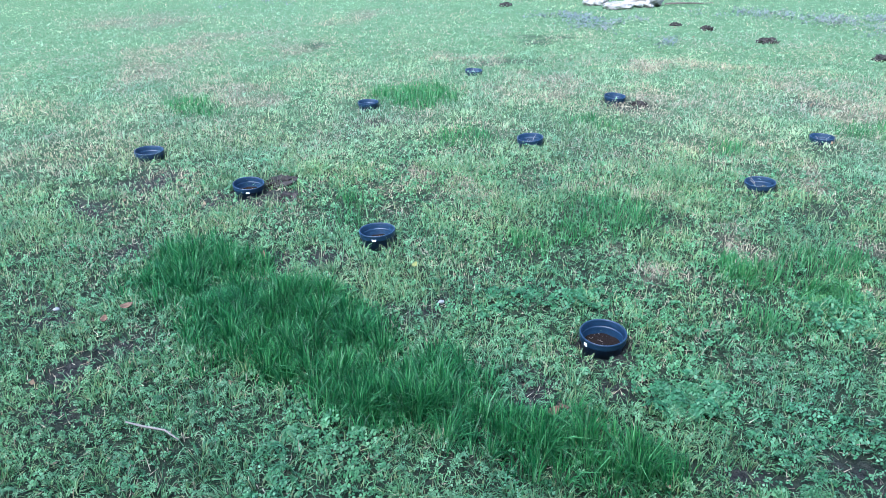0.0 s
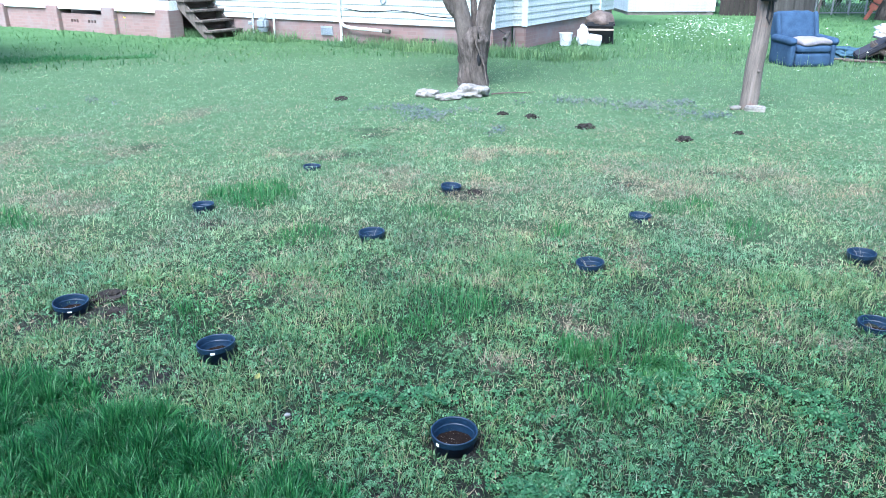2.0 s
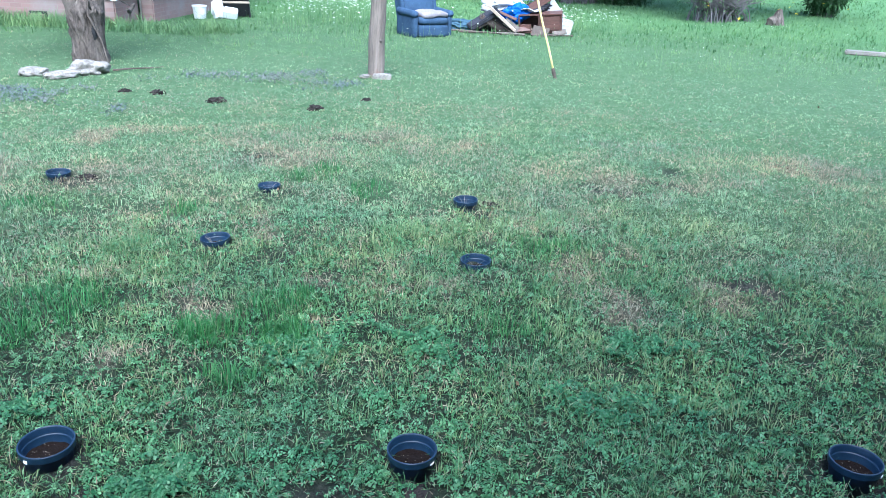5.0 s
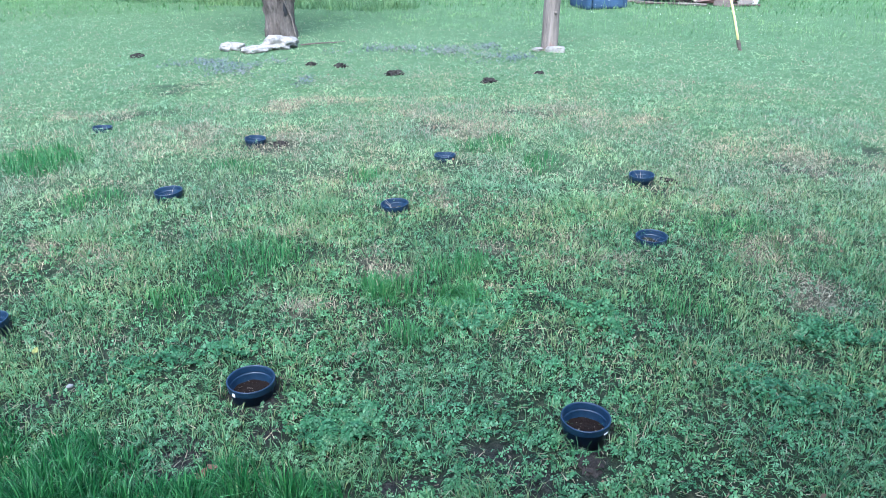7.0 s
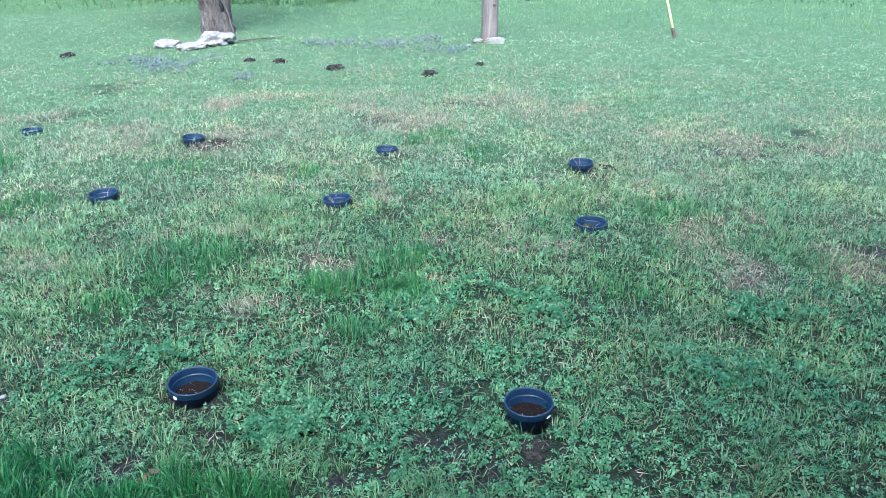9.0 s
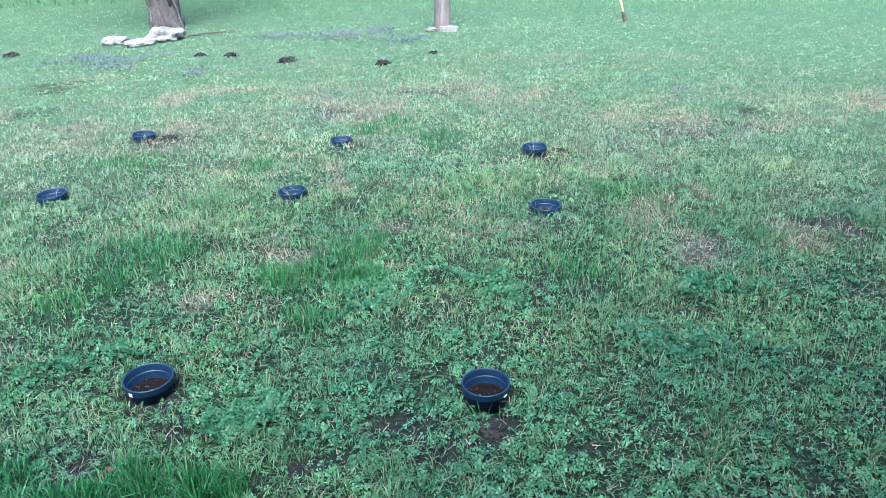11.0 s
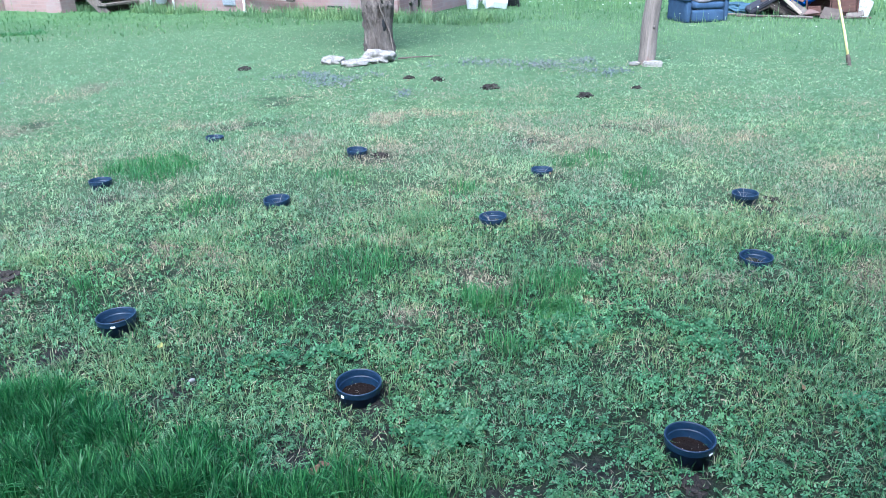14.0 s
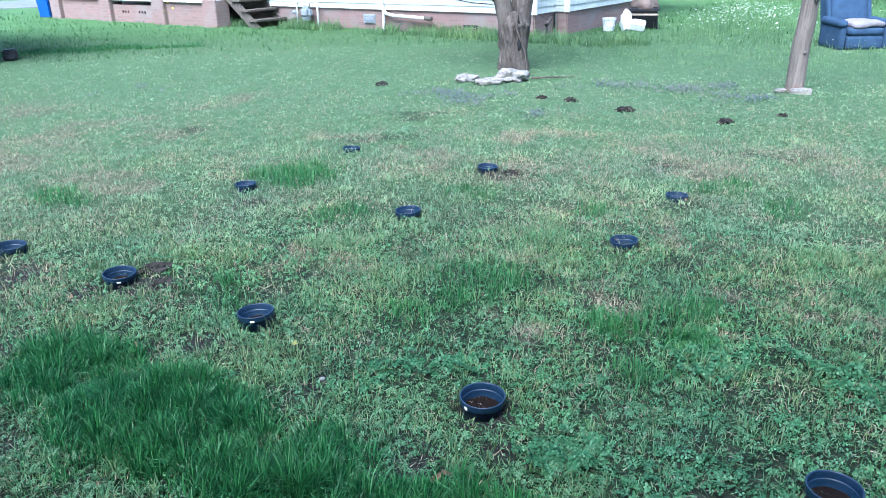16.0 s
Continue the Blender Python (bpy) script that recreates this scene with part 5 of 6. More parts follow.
def bush(name, x, y, sx, sy, h, n, leafsize, label, material, twigs=40, seed=0, bare_twigs=False):
    t = tagged(empty(name, pose(x, y, gnd(x, y))), label, "bush")
    r2 = random.Random(seed)
    bm = bmesh.new()
    pts = []
    for k in range(twigs):
        a = Vector((r2.uniform(-sx, sx) * 0.6, r2.uniform(-sy, sy) * 0.6, -0.05))
        b = Vector((r2.uniform(-sx, sx), r2.uniform(-sy, sy), h * r2.uniform(0.5, 1.05)))
        b.z *= 1 - 0.4 * (b.x / sx) ** 2
        path = bezier(a, a + Vector((0, 0, h * 0.3)), b - Vector((r2.uniform(-.2, .2), 0, h * .2)), b, 6)
        tube(bm, path, [0.016, 0.013, 0.011, 0.009, 0.007, 0.005, 0.003], 5)
        pts += [p + Vector((r2.gauss(0, .16), r2.gauss(0, .16), r2.gauss(0, .13))) for p in path[2:] for _ in range(max(1, n // (twigs * 5)))]
        if bare_twigs:
            for p in path[2:]:
                for _ in range(7):
                    q = p + Vector((r2.uniform(-.35, .35), r2.uniform(-.35, .35), r2.uniform(-.05, .35)))
                    tube(bm, [p, p.lerp(q, .5) + Vector((0, 0, .04)), q], [0.006, 0.004, 0.002], 4)
    tagged(part("twig_tangle", bm, M_twig, t), kind="stuff")
    a = np.array([tuple(v) for v in pts])
    clovers("leaves", a, rng.uniform(0.6, 1.3, len(a)) * leafsize, material, 3, 0.9).parent = t


bush("hedge_bush", 16.9, 16.2, 1.1, 0.8, 2.6, 9000, 0.06, "dense dark green bush behind the heap", M_hedge, 60, 3)
# Bushes added behind the fences to block the bright lawn beyond.
for k in range(5):
    bush("far_hedge", 12.5 + 2.1 * k, 26.5 - 0.5 * k, 1.5, 0.8, 2.2 + 0.3 * (k % 2), 1500, 0.13, "dark bushes added behind the fences to cover bright lawn", M_hedge, 30, 20 + k)
bush("low_shrub", 18.2, 15.6, 0.8, 0.6, 0.45, 2500, 0.045, "low spreading green shrub", M_hedge, 40, 4)
bush("thicket", 16.6, 11.3, 1.25, 0.7, 1.5, 900, 0.03, "grey leafless thicket of tangled twigs", M_meadow, 70, 5, True)
bush("dark_bush", 21.2, 11.2, 0.42, 0.4, 1.3, 4000, 0.05, "dark evergreen bush standing in the lawn", M_hedge, 40, 6)


def shade_tree(x, y, r, h, reach, n, lean, label, seed):
    """A broad tree: trunk, limbs and a wide crown of leaf clusters."""
    t = tagged(empty("shade_tree", pose(x, y, gnd(x, y))), label, "tree")
    r2 = random.Random(seed)
    bm = bmesh.new()
    k = 12
    tube(bm, [(lean * (i / k) ** 1.4 * h, 0.06 * math.sin(i * 0.8), -0.1 + h * i / k) for i in range(k + 1)], [r * (1.4 if i == 0 else 1.15 if i == 1 else 1 - 0.4 * i / k) for i in range(k + 1)], 18, 0.14, seed)
    shade(part("trunk", bm, M_bark, t))
    lv = []
    for i in range(11):
        p = Vector((lean * h, 0, h * (0.8 + 0.018 * i)))
        a = 2.4 * i
        q = p + Vector((reach * 0.8 * math.cos(a) * r2.uniform(.6, 1), reach * 0.8 * math.sin(a) * r2.uniform(.6, 1), r2.uniform(0.3, 0.7) * reach))
        path = bezier(p, p + Vector((0, 0, .5)), p.lerp(q, .6) + Vector((0, 0, .6)), q, 8)
        bm = bmesh.new()
        tube(bm, path, [r * (.5 - .055 * j) for j in range(9)], 8, 0.1, i)
        part("limb", bm, M_bark, t)
        for c in path[3:]:
            lv += [c + Vector((r2.gauss(0, reach * .24), r2.gauss(0, reach * .24), r2.gauss(0.2, reach * .14))) for _ in range(n // 66)]
    a = np.array([tuple(v) for v in lv if v.z > 2.3])
    clovers("crown", a, rng.uniform(0.13, 0.26, len(a)), M_hedge, 3, 0.8).parent = t


# Crowns out of view, added so that the far lawn lies in shade.
shade_tree(18.6, 18.6, 0.32, 3.4, 4.6, 5200, 0.05, "broad tree with unseen crown, added to shade the far lawn", 31)
shade_tree(18.4, 12.4, 0.26, 3.2, 4.2, 4600, -0.12, "leaning tree over the grey thicket, unseen crown added for shade", 37)
st = tagged(empty("tree_stump", pose(17.4, 10.25, gnd(17.4, 10.25))), "broken dark tree stump among yellow flowers", "stump")
bm = bmesh.new()
tube(bm, [(0, 0, -0.1), (0, 0, 0.1), (0.03, 0, 0.26), (0.06, 0, 0.34)], [0.2, 0.15, 0.10, 0.05], 12, 0.35, 4)
part("stump", bm, M_bark, st)
bm = bmesh.new()
tube(bm, [(-0.3, 0, 0.06), (-0.12, 0, 0.1), (0.0, 0, 0.12)], [0.09, 0.1, 0.1], 10, 0.3, 6)
part("root", bm, M_barkp, st)
bm = boxed((-0.55, -0.12, -0.02), (0.55, 0.12, 0.05), 0.02)
ob = part("concrete_slab", bm, M_concrete)
ob.matrix_world = pose(13.9, 6.2, gnd(13.9, 6.2) + 0.02, 0, 0, -60)
tagged(ob, "grey flat slab half hidden in the grass", "slab")

# bin and street
bin_ = tagged(empty("recycling_bin", pose(-7.35, 22.75, gnd(-7.3, 22.7), 0, 0, -30)), "blue plastic wheeled bin at the house corner", "bin")
bm = bmesh.new()
vs = [bm.verts.new((x * k, y * k, z)) for k, z in ((0.8, 0), (1.0, 0.95)) for x, y in ((-.24, -.27), (.24, -.27), (.24, .27), (-.24, .27))]
for q in ((3, 2, 1, 0), (4, 5, 6, 7), (0, 1, 5, 4), (1, 2, 6, 5), (2, 3, 7, 6), (3, 0, 4, 7)):
    bm.faces.new([vs[i] for i in q])
bmesh.ops.bevel(bm, geom=bm.edges[:], offset=0.02, segments=2, affect="EDGES")
part("body", bm, M_blueplastic, bin_)
part("lid", boxed((-0.26, -0.30, 0.952), (0.26, 0.29, 1.0), 0.015), M_blueplastic, bin_)
for s in (-1, 1):
    bm = bmesh.new()
    tube(bm, [(s * 0.20, 0.24, 0.09), (s * 0.25, 0.24, 0.09)], 0.09, 14)
    part("wheel", bm, M_black, bin_)
road = part("road", boxed((-40, 26.2, 0.06), (-0.5, 31.0, 0.125)), M_asphalt)
road.matrix_world = pose(-1.0, 1.5, 0.0, 0, 0, 6)
tagged(road, "pale grey asphalt street beyond the house", "road", kind="structure")

# ---- pots sunk in the lawn ----
def make_pot(seed):
    pot = empty("flower_pot")
    bm = bmesh.new()
    R = 0.5
    lathe(bm, [(0.001, -0.55), (0.36, -0.55), (0.455, 0.20), (0.462, 0.208), (0.440, 0.208), (0.43, 0.18), (0.345, -0.45), (0.001, -0.45)], 44)
    shade(part("body", bm, M_pot, pot))
    bm = bmesh.new()
    lathe(bm, [(0.462, 0.203), (0.475, 0.200), (0.488, 0.205), (0.492, 0.23), (0.497, 0.335), (0.500, 0.350), (0.495, 0.362), (0.482, 0.365), (0.469, 0.360), (0.462, 0.345), (0.450, 0.24), (0.441, 0.212)], 44)
    shade(part("rim", bm, M_pot, pot, "thick rolled rim"))
    bm = bmesh.new()
    rings = []
    r2 = random.Random(seed)
    for i in range(8):
        r = 0.418 * i / 7
        rings.append([bm.verts.new((r * math.cos(2 * math.pi * k / 28), r * math.sin(2 * math.pi * k / 28), 0.035 + 0.035 * noise.noise(Vector((r * 5 * math.cos(2 * math.pi * k / 28) + seed, r * 5 * math.sin(2 * math.pi * k / 28), 0))))) for k in range(28)] if i else [bm.verts.new((0, 0, 0.04))])
    for k in range(28):
        bm.faces.new((rings[0][0], rings[1][k], rings[1][(k + 1) % 28]))
        for i in range(1, 7):
            bm.faces.new((rings[i][k], rings[i + 1][k], rings[i + 1][(k + 1) % 28], rings[i][(k + 1) % 28]))
    shade(part("potting_soil", bm, M_soil, pot, "dark damp potting soil"))
    bm = bmesh.new()
    for k in range(30):
        r, a = 0.40 * math.sqrt(r2.random()), r2.uniform(0, 6.3)
        s = r2.uniform(0.006, 0.016) * (0.6 if k % 3 else 1)
        mm = pose(r * math.cos(a), r * math.sin(a), 0.055 + r2.uniform(-.01, .02), r2.uniform(0, 90), r2.uniform(0, 90), r2.uniform(0, 90))
        bmesh.ops.create_cube(bm, size=s, matrix=mm)
    tagged(part("perlite", bm, M_perlite, pot, "scattered pale perlite grains"), kind="stuff")
    return pot


stickers = {"A": (215, .16, .07), "L": (-72, .22, .035), "B": (-95, .22, .05), "C": (-80, .22, .04), "N": (-85, .2, .05)}
for k, (key, x, y, d, rise) in enumerate(POTS):
    p = make_pot(k * 3 + 1)
    tilt = (random.Random(k).uniform(-3, 3), random.Random(k + 50).uniform(-3, 3))
    p.matrix_world = pose(x, y, gnd(x, y) + rise - 0.365 * d, tilt[0], tilt[1], 0) @ Matrix.Diagonal((d, d, d, 1))
    tagged(p, ("navy plastic pot sunk in the lawn, white sticker on rim" if key in stickers else "navy plastic pot sunk in the lawn, half filled with soil"), "flower pot", "pots in the lawn")
    if key in stickers:
        ang, w, h = stickers[key]
        bm = bmesh.new()
        n, rows = 5, []
        for i in range(n + 1):
            a = radians(ang) - w / 2 + w * i / n
            rows.append([bm.verts.new((r * math.cos(a), r * math.sin(a), z)) for r, z in ((0.500, 0.22), (0.500, 0.22 + h), (0.506, 0.22 + h), (0.506, 0.22))])
        for a, b in zip(rows, rows[1:]):
            for i in range(4):
                bm.faces.new((a[i], b[i], b[(i + 1) % 4], a[(i + 1) % 4]))
        bm.faces.new(rows[0]), bm.faces.new(rows[-1][::-1])
        bmesh.ops.recalc_face_normals(bm, faces=bm.faces)
        part("sticker", bm, M_label, p, "torn white sticker")
    if key in "EFHIJK":
        bm = bmesh.new()
        r2 = random.Random(k + 9)
        for _ in range(3):
            a = r2.uniform(0, 6.3)
            tube(bm, [(0.1 * math.cos(a), 0.1 * math.sin(a), 0.06), (0.2 * math.cos(a), 0.2 * math.sin(a), 0.3), (0.34 * math.cos(a), 0.34 * math.sin(a), 0.42)], [0.009, 0.007, 0.004], 5)
        part("dry_stem", bm, M_concrete, p, "pale dry plant stem")

# ---- molehills and clods ----
for k, (x, y, s) in enumerate(((3.139, 7.221, .09), (3.817, 6.52, .0855), (2.77, 7.79, .08), (2.52, 8.01, .06), (4.44, 6.65, .05), (0.89, 9.32, .08), (1.76, 1.76, .05), (1.62, 5.46, .055), (-0.62, 4.12, .08), (-0.55, 3.9, .07), (3.62, 3.70, .06))):
    bm = bmesh.new()
    lump(bm, (0, 0, 0.0), (s, s * 0.8, s * 0.42), 4, 0.5, 3.2, k + 2, flat=-0.03)
    ob = part("molehill" if s > .085 else "clod", bm, M_clod)
    ob.matrix_world = pose(x, y, gnd(x, y), 0, 0, k * 47)
    tagged(ob, "crumbly heap of dark dug earth on the lawn" if s > .085 else "small lump of dark dug earth", "earth heap", "earth heaps")

# ---- lawn plants ----
def place(x, y, keep):
    x, y = x[keep], y[keep]
    return np.stack([x, y, gz(x, y) - 0.004], 1)


def cover(x, y):
    return spots(x, y, STRIPE + LUSH, 0.32), spots(x, y, DRY, 0.6), spots(x, y, BARE, 0.22) * (0.42 + 0.58 * smooth(0.34, 0.50, fbm(x, y, 0.11, 77))), spots(x, y, VIOLET, 0.35), meadow(x, y)


# short mown blades, dense near the standpoint
def dryness(x, y, dr):
    """Share of bleached grass: the dry patches, and more of it farther out on the open lawn."""
    wide = smooth(3.2, 5.2, np.hypot(x - 0.5, y)) * smooth(11, 7, np.hypot(x, y))
    return np.clip(0.92 * dr * (0.40 + 0.60 * smooth(0.30, 0.58, fbm(x, y, 0.3, 83))) + (0.05 + 0.14 * smooth(2.2, 3.2, np.hypot(x - 0.5, y)) + 0.24 * wide) * smooth(0.40, 0.62, fbm(x, y, 0.42, 81)) + 0.10 * wide, 0, 1)


def gaps(x, y):
    """Small bare gaps between the plants."""
    return 0.22 + 0.78 * smooth(0.33, 0.56, fbm(x, y, 0.17, 65))


def grass_layer(name, n, r0, r1, power, width, height, material, label, cell=0.065, pull=0.74, spread=0.075):
    x, y, r = scatter(n, r0, r1, power)
    lu, dr, ba, vi, me = cover(x, y)
    q = dryness(x, y, dr)
    green = smooth(0.62, 0.40, fbm(x, y, 0.5, 101))
    keep = (rng.uniform(0, 1, len(x)) < (1 - 0.93 * ba) * (1 - 0.75 * q) * gaps(x, y) * (0.40 + 0.60 * green) * (1 - 0.6 * lu)) & ~behind_walls(x, y)
    x, y, r = x[keep], y[keep], r[keep]
    x, y, az, out, num = gather(x, y, cell, pull, 3)
    ok = off_pots(x, y)
    x, y, r, az, out, num = x[ok], y[ok], r[ok], az[ok], out[ok], num[ok]
    p = place(x, y, np.ones(len(x), bool))
    grow = 1 + spread * np.maximum(r - 3, 0)
    tall = (0.45 + 0.75 * fbm(x, y, 0.35, 71)) * (0.65 + 0.8 * num)
    m = len(p)
    ob = blades(name, p, rng.uniform(0.020, height, m) * tall, rng.uniform(0.6, 1.25, m) * width * grow, np.clip(0.25 + 0.85 * out + rng.normal(0, 0.22, m), 0.1, 1.3), material, az + rng.normal(0, 0.6, m))
    tagged(ob, label, "grass", kind="stuff")


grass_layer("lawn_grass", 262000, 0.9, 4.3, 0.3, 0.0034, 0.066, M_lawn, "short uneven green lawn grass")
grass_layer("middle_grass", 190000, 4.1, 6.7, 0.6, 0.0037, 0.060, M_outer, "short pale green lawn grass, haze in its tone", 0.075, 0.72)
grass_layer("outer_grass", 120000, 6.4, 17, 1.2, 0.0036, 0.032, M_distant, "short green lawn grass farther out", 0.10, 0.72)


# hummocks of fine yellowish grass between the clover
x, y, r = scatter(125000, 2.3, 5.4, 0.4)
lu, dr, ba, vi, me = cover(x, y)
keep = rng.uniform(0, 1, len(x)) < 0.85 * smooth(0.44, 0.60, fbm(x, y, 0.38, 107)) * (1 - 0.9 * ba) * (1 - 0.5 * lu) * smooth(2.3, 2.9, r) * smooth(5.4, 4.6, r)
x, y, az, out, num = gather(x[keep], y[keep], 0.10, 0.8, 29)
ok = off_pots(x, y)
x, y, az, out, num = x[ok], y[ok], az[ok], out[ok], num[ok]
p = place(x, y, np.ones(len(x), bool))
m = len(p)
ob = blades("hummock_grass", p, rng.uniform(0.03, 0.085, m) * (0.5 + 0.7 * num), rng.uniform(0.0022, 0.0040, m), np.clip(0.2 + 0.75 * out + rng.normal(0, 0.25, m), 0.1, 1.25), M_hummock, az + rng.normal(0, 0.55, m))
tagged(ob, "fine yellowish grass in low hummocks", "grass", kind="stuff")


def straw_layer(name, n, r0, r1, power, label, cell):
    x, y, r = scatter(n, r0, r1, power)
    lu, dr, ba, vi, me = cover(x, y)
    keep = (rng.uniform(0, 1, len(x)) < dryness(x, y, dr) * (1 - 0.85 * lu) * (1 - 0.8 * me) * (0.4 + 0.6 * gaps(x, y)) * (1 - 0.6 * ba)) & ~behind_walls(x, y)
    x, y, az, out, num = gather(x[keep], y[keep], cell, 0.75, 8)
    r = r[keep]
    ok = off_pots(x, y)
    x, y, r, az, out, num = x[ok], y[ok], r[ok], az[ok], out[ok], num[ok]
    p = place(x, y, np.ones(len(x), bool))
    m = len(p)
    ob = blades(name, p, rng.uniform(0.018, 0.055, m) * (0.6 + 0.7 * num), rng.uniform(0.0019, 0.0033, m) * (1 + 0.08 * np.maximum(r - 3, 0)), np.clip(0.4 + 0.8 * out + rng.normal(0, 0.25, m), 0.2, 1.35), M_dry, az + rng.normal(0, 0.7, m))
    tagged(ob, label, "grass", kind="stuff")


straw_layer("dry_grass", 290000, 0.9, 6.6, 0.5, "bleached straw-coloured dry grass patches", 0.09)
straw_layer("outer_dry_grass", 120000, 6.4, 15, 1.2, "bleached dry grass farther out", 0.12)

# lush stripe and tufts
for name, rows, n, material, tall, wide, fill, cell, label in (("lush_grass", STRIPE, 90000, M_lush, 0.80, 1.15, 0.85, 0.07, "lush dark green stripe of taller grass"),
                                                                ("grass_tufts", LUSH, 62000, M_tuft, 0.66, 0.95, 0.62, 0.085, "ragged green tufts of taller grass in the lawn")):
    a = np.array(rows)
    pick = rng.choice(len(a), n, p=(a[:, 2] * a[:, 3]) / (a[:, 2] * a[:, 3]).sum())
    reach = 1.5 * np.maximum(a[pick, 2], a[pick, 3])
    x = a[pick, 0] + rng.uniform(-1, 1, n) * reach
    y = a[pick, 1] + rng.uniform(-1, 1, n) * reach
    el = spots(x, y, rows, 0.20)
    keep = rng.uniform(0, 1, n) < fill * el * (0.40 + 0.60 * smooth(0.34, 0.56, fbm(x, y, 0.14, 91)))
    x, y, el = x[keep], y[keep], el[keep]
    x, y, az, out, num = gather(x, y, cell, 0.80, 5)
    ok = off_pots(x, y, 0.01)
    x, y, el, az, out, num = x[ok], y[ok], el[ok], az[ok], out[ok], num[ok]
    p = np.stack([x, y, gz(x, y) - 0.004], 1)
    m = len(p)
    ob = blades(name, p, rng.uniform(0.06, 0.155, m) * tall * (0.35 + 0.65 * el) * (0.6 + 0.7 * num), rng.uniform(0.0028, 0.0050, m) * wide * (1 + 0.07 * np.maximum(np.hypot(x - 0.5, y - 0.2) - 3, 0)), np.clip(0.15 + 0.62 * out + rng.normal(0, 0.25, m), 0.05, 1.2), material, az + rng.normal(0, 0.5, m))
    tagged(ob, label, "grass", kind="stuff")

# clover and other broad leaves, grown together into low cushions
def cushions(x, y, r, cell, pull, height, seed):
    x, y, az, out, num = gather(x, y, cell, pull, seed)
    ok = off_pots(x, y, 0.008)
    x, y, r, az, out, num = x[ok], y[ok], r[ok], az[ok], out[ok], num[ok]
    p = place(x, y, np.ones(len(x), bool))
    p[:, 2] += 0.006 + height * (0.35 + 0.9 * num) * (1 - 0.8 * out ** 2) * rng.uniform(0.6, 1.0, len(x))
    lean = -(0.75 * out)[:, None] * np.stack([np.cos(az), np.sin(az)], 1)
    return p, lean, r


def clover_layer(name, n, r0, r1, power, material, label, cell=0.085, lobes=3, shrink=0.06, far=0.55, rise=0.036, tilt=0.4):
    x, y, r = scatter(n, r0, r1, power)
    lu, dr, ba, vi, me = cover(x, y)
    cl = smooth(0.42, 0.58, fbm(x, y, 0.5, 101)) * gaps(x, y)
    keep = (rng.uniform(0, 1, len(x)) < (0.12 * gaps(x, y) + (0.9 - 0.42 * smooth(2.4, 3.3, r) * smooth(6, 5, r)) * cl) * (1 - 0.5 * lu) * (1 - 0.75 * dryness(x, y, dr)) * (1 - 0.93 * ba) * (1 - 0.7 * me)) & ~behind_walls(x, y)
    p, lean, r = cushions(x[keep], y[keep], r[keep], cell, 0.82, rise, 13)
    m = len(p)
    ob = clovers(name, p, rng.uniform(0.0062, 0.0128, m) * np.where(r > 6.4, far, 1 - shrink * np.maximum(r - 3, 0)), material, lobes, tilt, lean)
    tagged(ob, label, "clover", kind="stuff")


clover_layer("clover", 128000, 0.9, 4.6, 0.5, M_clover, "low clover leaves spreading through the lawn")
clover_layer("middle_clover", 62000, 4.3, 6.8, 0.6, M_field, "low pale clover leaves in the open lawn, toned for haze", 0.10, 3, 0.06, 0.72, 0.04, 0.28)
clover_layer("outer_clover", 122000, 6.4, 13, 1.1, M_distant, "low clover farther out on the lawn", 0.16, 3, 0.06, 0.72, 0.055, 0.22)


# dense dark clover in a few spots
DARK_CLOVER = [(1.75, 2.72, .30, .16), (2.65, 1.78, .30, .20), (2.25, 2.58, .22, .13), (0.70, 2.78, .22, .14), (3.1, 2.0, .2, .15), (1.1, 2.35, .2, .1)]
a = np.array(DARK_CLOVER)
pick = rng.integers(0, len(a), 30000)
x = a[pick, 0] + rng.uniform(-1.3, 1.3, len(pick)) * a[pick, 2]
y = a[pick, 1] + rng.uniform(-1.3, 1.3, len(pick)) * a[pick, 2]
keep = rng.uniform(0, 1, len(x)) < 0.8 * spots(x, y, DARK_CLOVER, 0.3) * (0.3 + 0.7 * gaps(x, y))
p, lean, r = cushions(x[keep], y[keep], x[keep], 0.08, 0.85, 0.058, 23)
ob = clovers("dark_clover", p, rng.uniform(0.007, 0.0145, len(p)), M_darkclover, 3, 0.4, lean)
tagged(ob, "dense dark green clover in spots", "clover", kind="stuff")


# small frilly weeds in the gaps and on the bare earth
def weed_layer(name, n, r0, r1, power, material, label, cell, size, lobes, rise):
    x, y, r = scatter(n, r0, r1, power)
    lu, dr, ba, vi, me = cover(x, y)
    keep = rng.uniform(0, 1, len(x)) < (0.12 + 0.75 * smooth(0.50, 0.32, fbm(x, y, 0.5, 101)) + 0.06 * ba) * (1 - 0.6 * ba) * (1 - 0.8 * lu) * (1 - 0.55 * dryness(x, y, dr)) * (1 - 0.7 * me)
    p, lean, r = cushions(x[keep], y[keep], r[keep], cell, 0.75, rise, 17)
    ob = clovers(name, p, rng.uniform(0.65, 1.35, len(p)) * size, material, lobes, 0.4, lean, 0.27)
    tagged(ob, label, "weeds", kind="stuff")


weed_layer("low_weeds", 70000, 0.9, 4.6, 0.5, M_weed, "low grey-green weeds between the grass", 0.065, 0.0088, 5, 0.032)
weed_layer("field_weeds", 78000, 4.2, 9.5, 0.8, M_distant, "low pale green weeds matted in the lawn, toned for haze", 0.12, 0.0095, 4, 0.044)


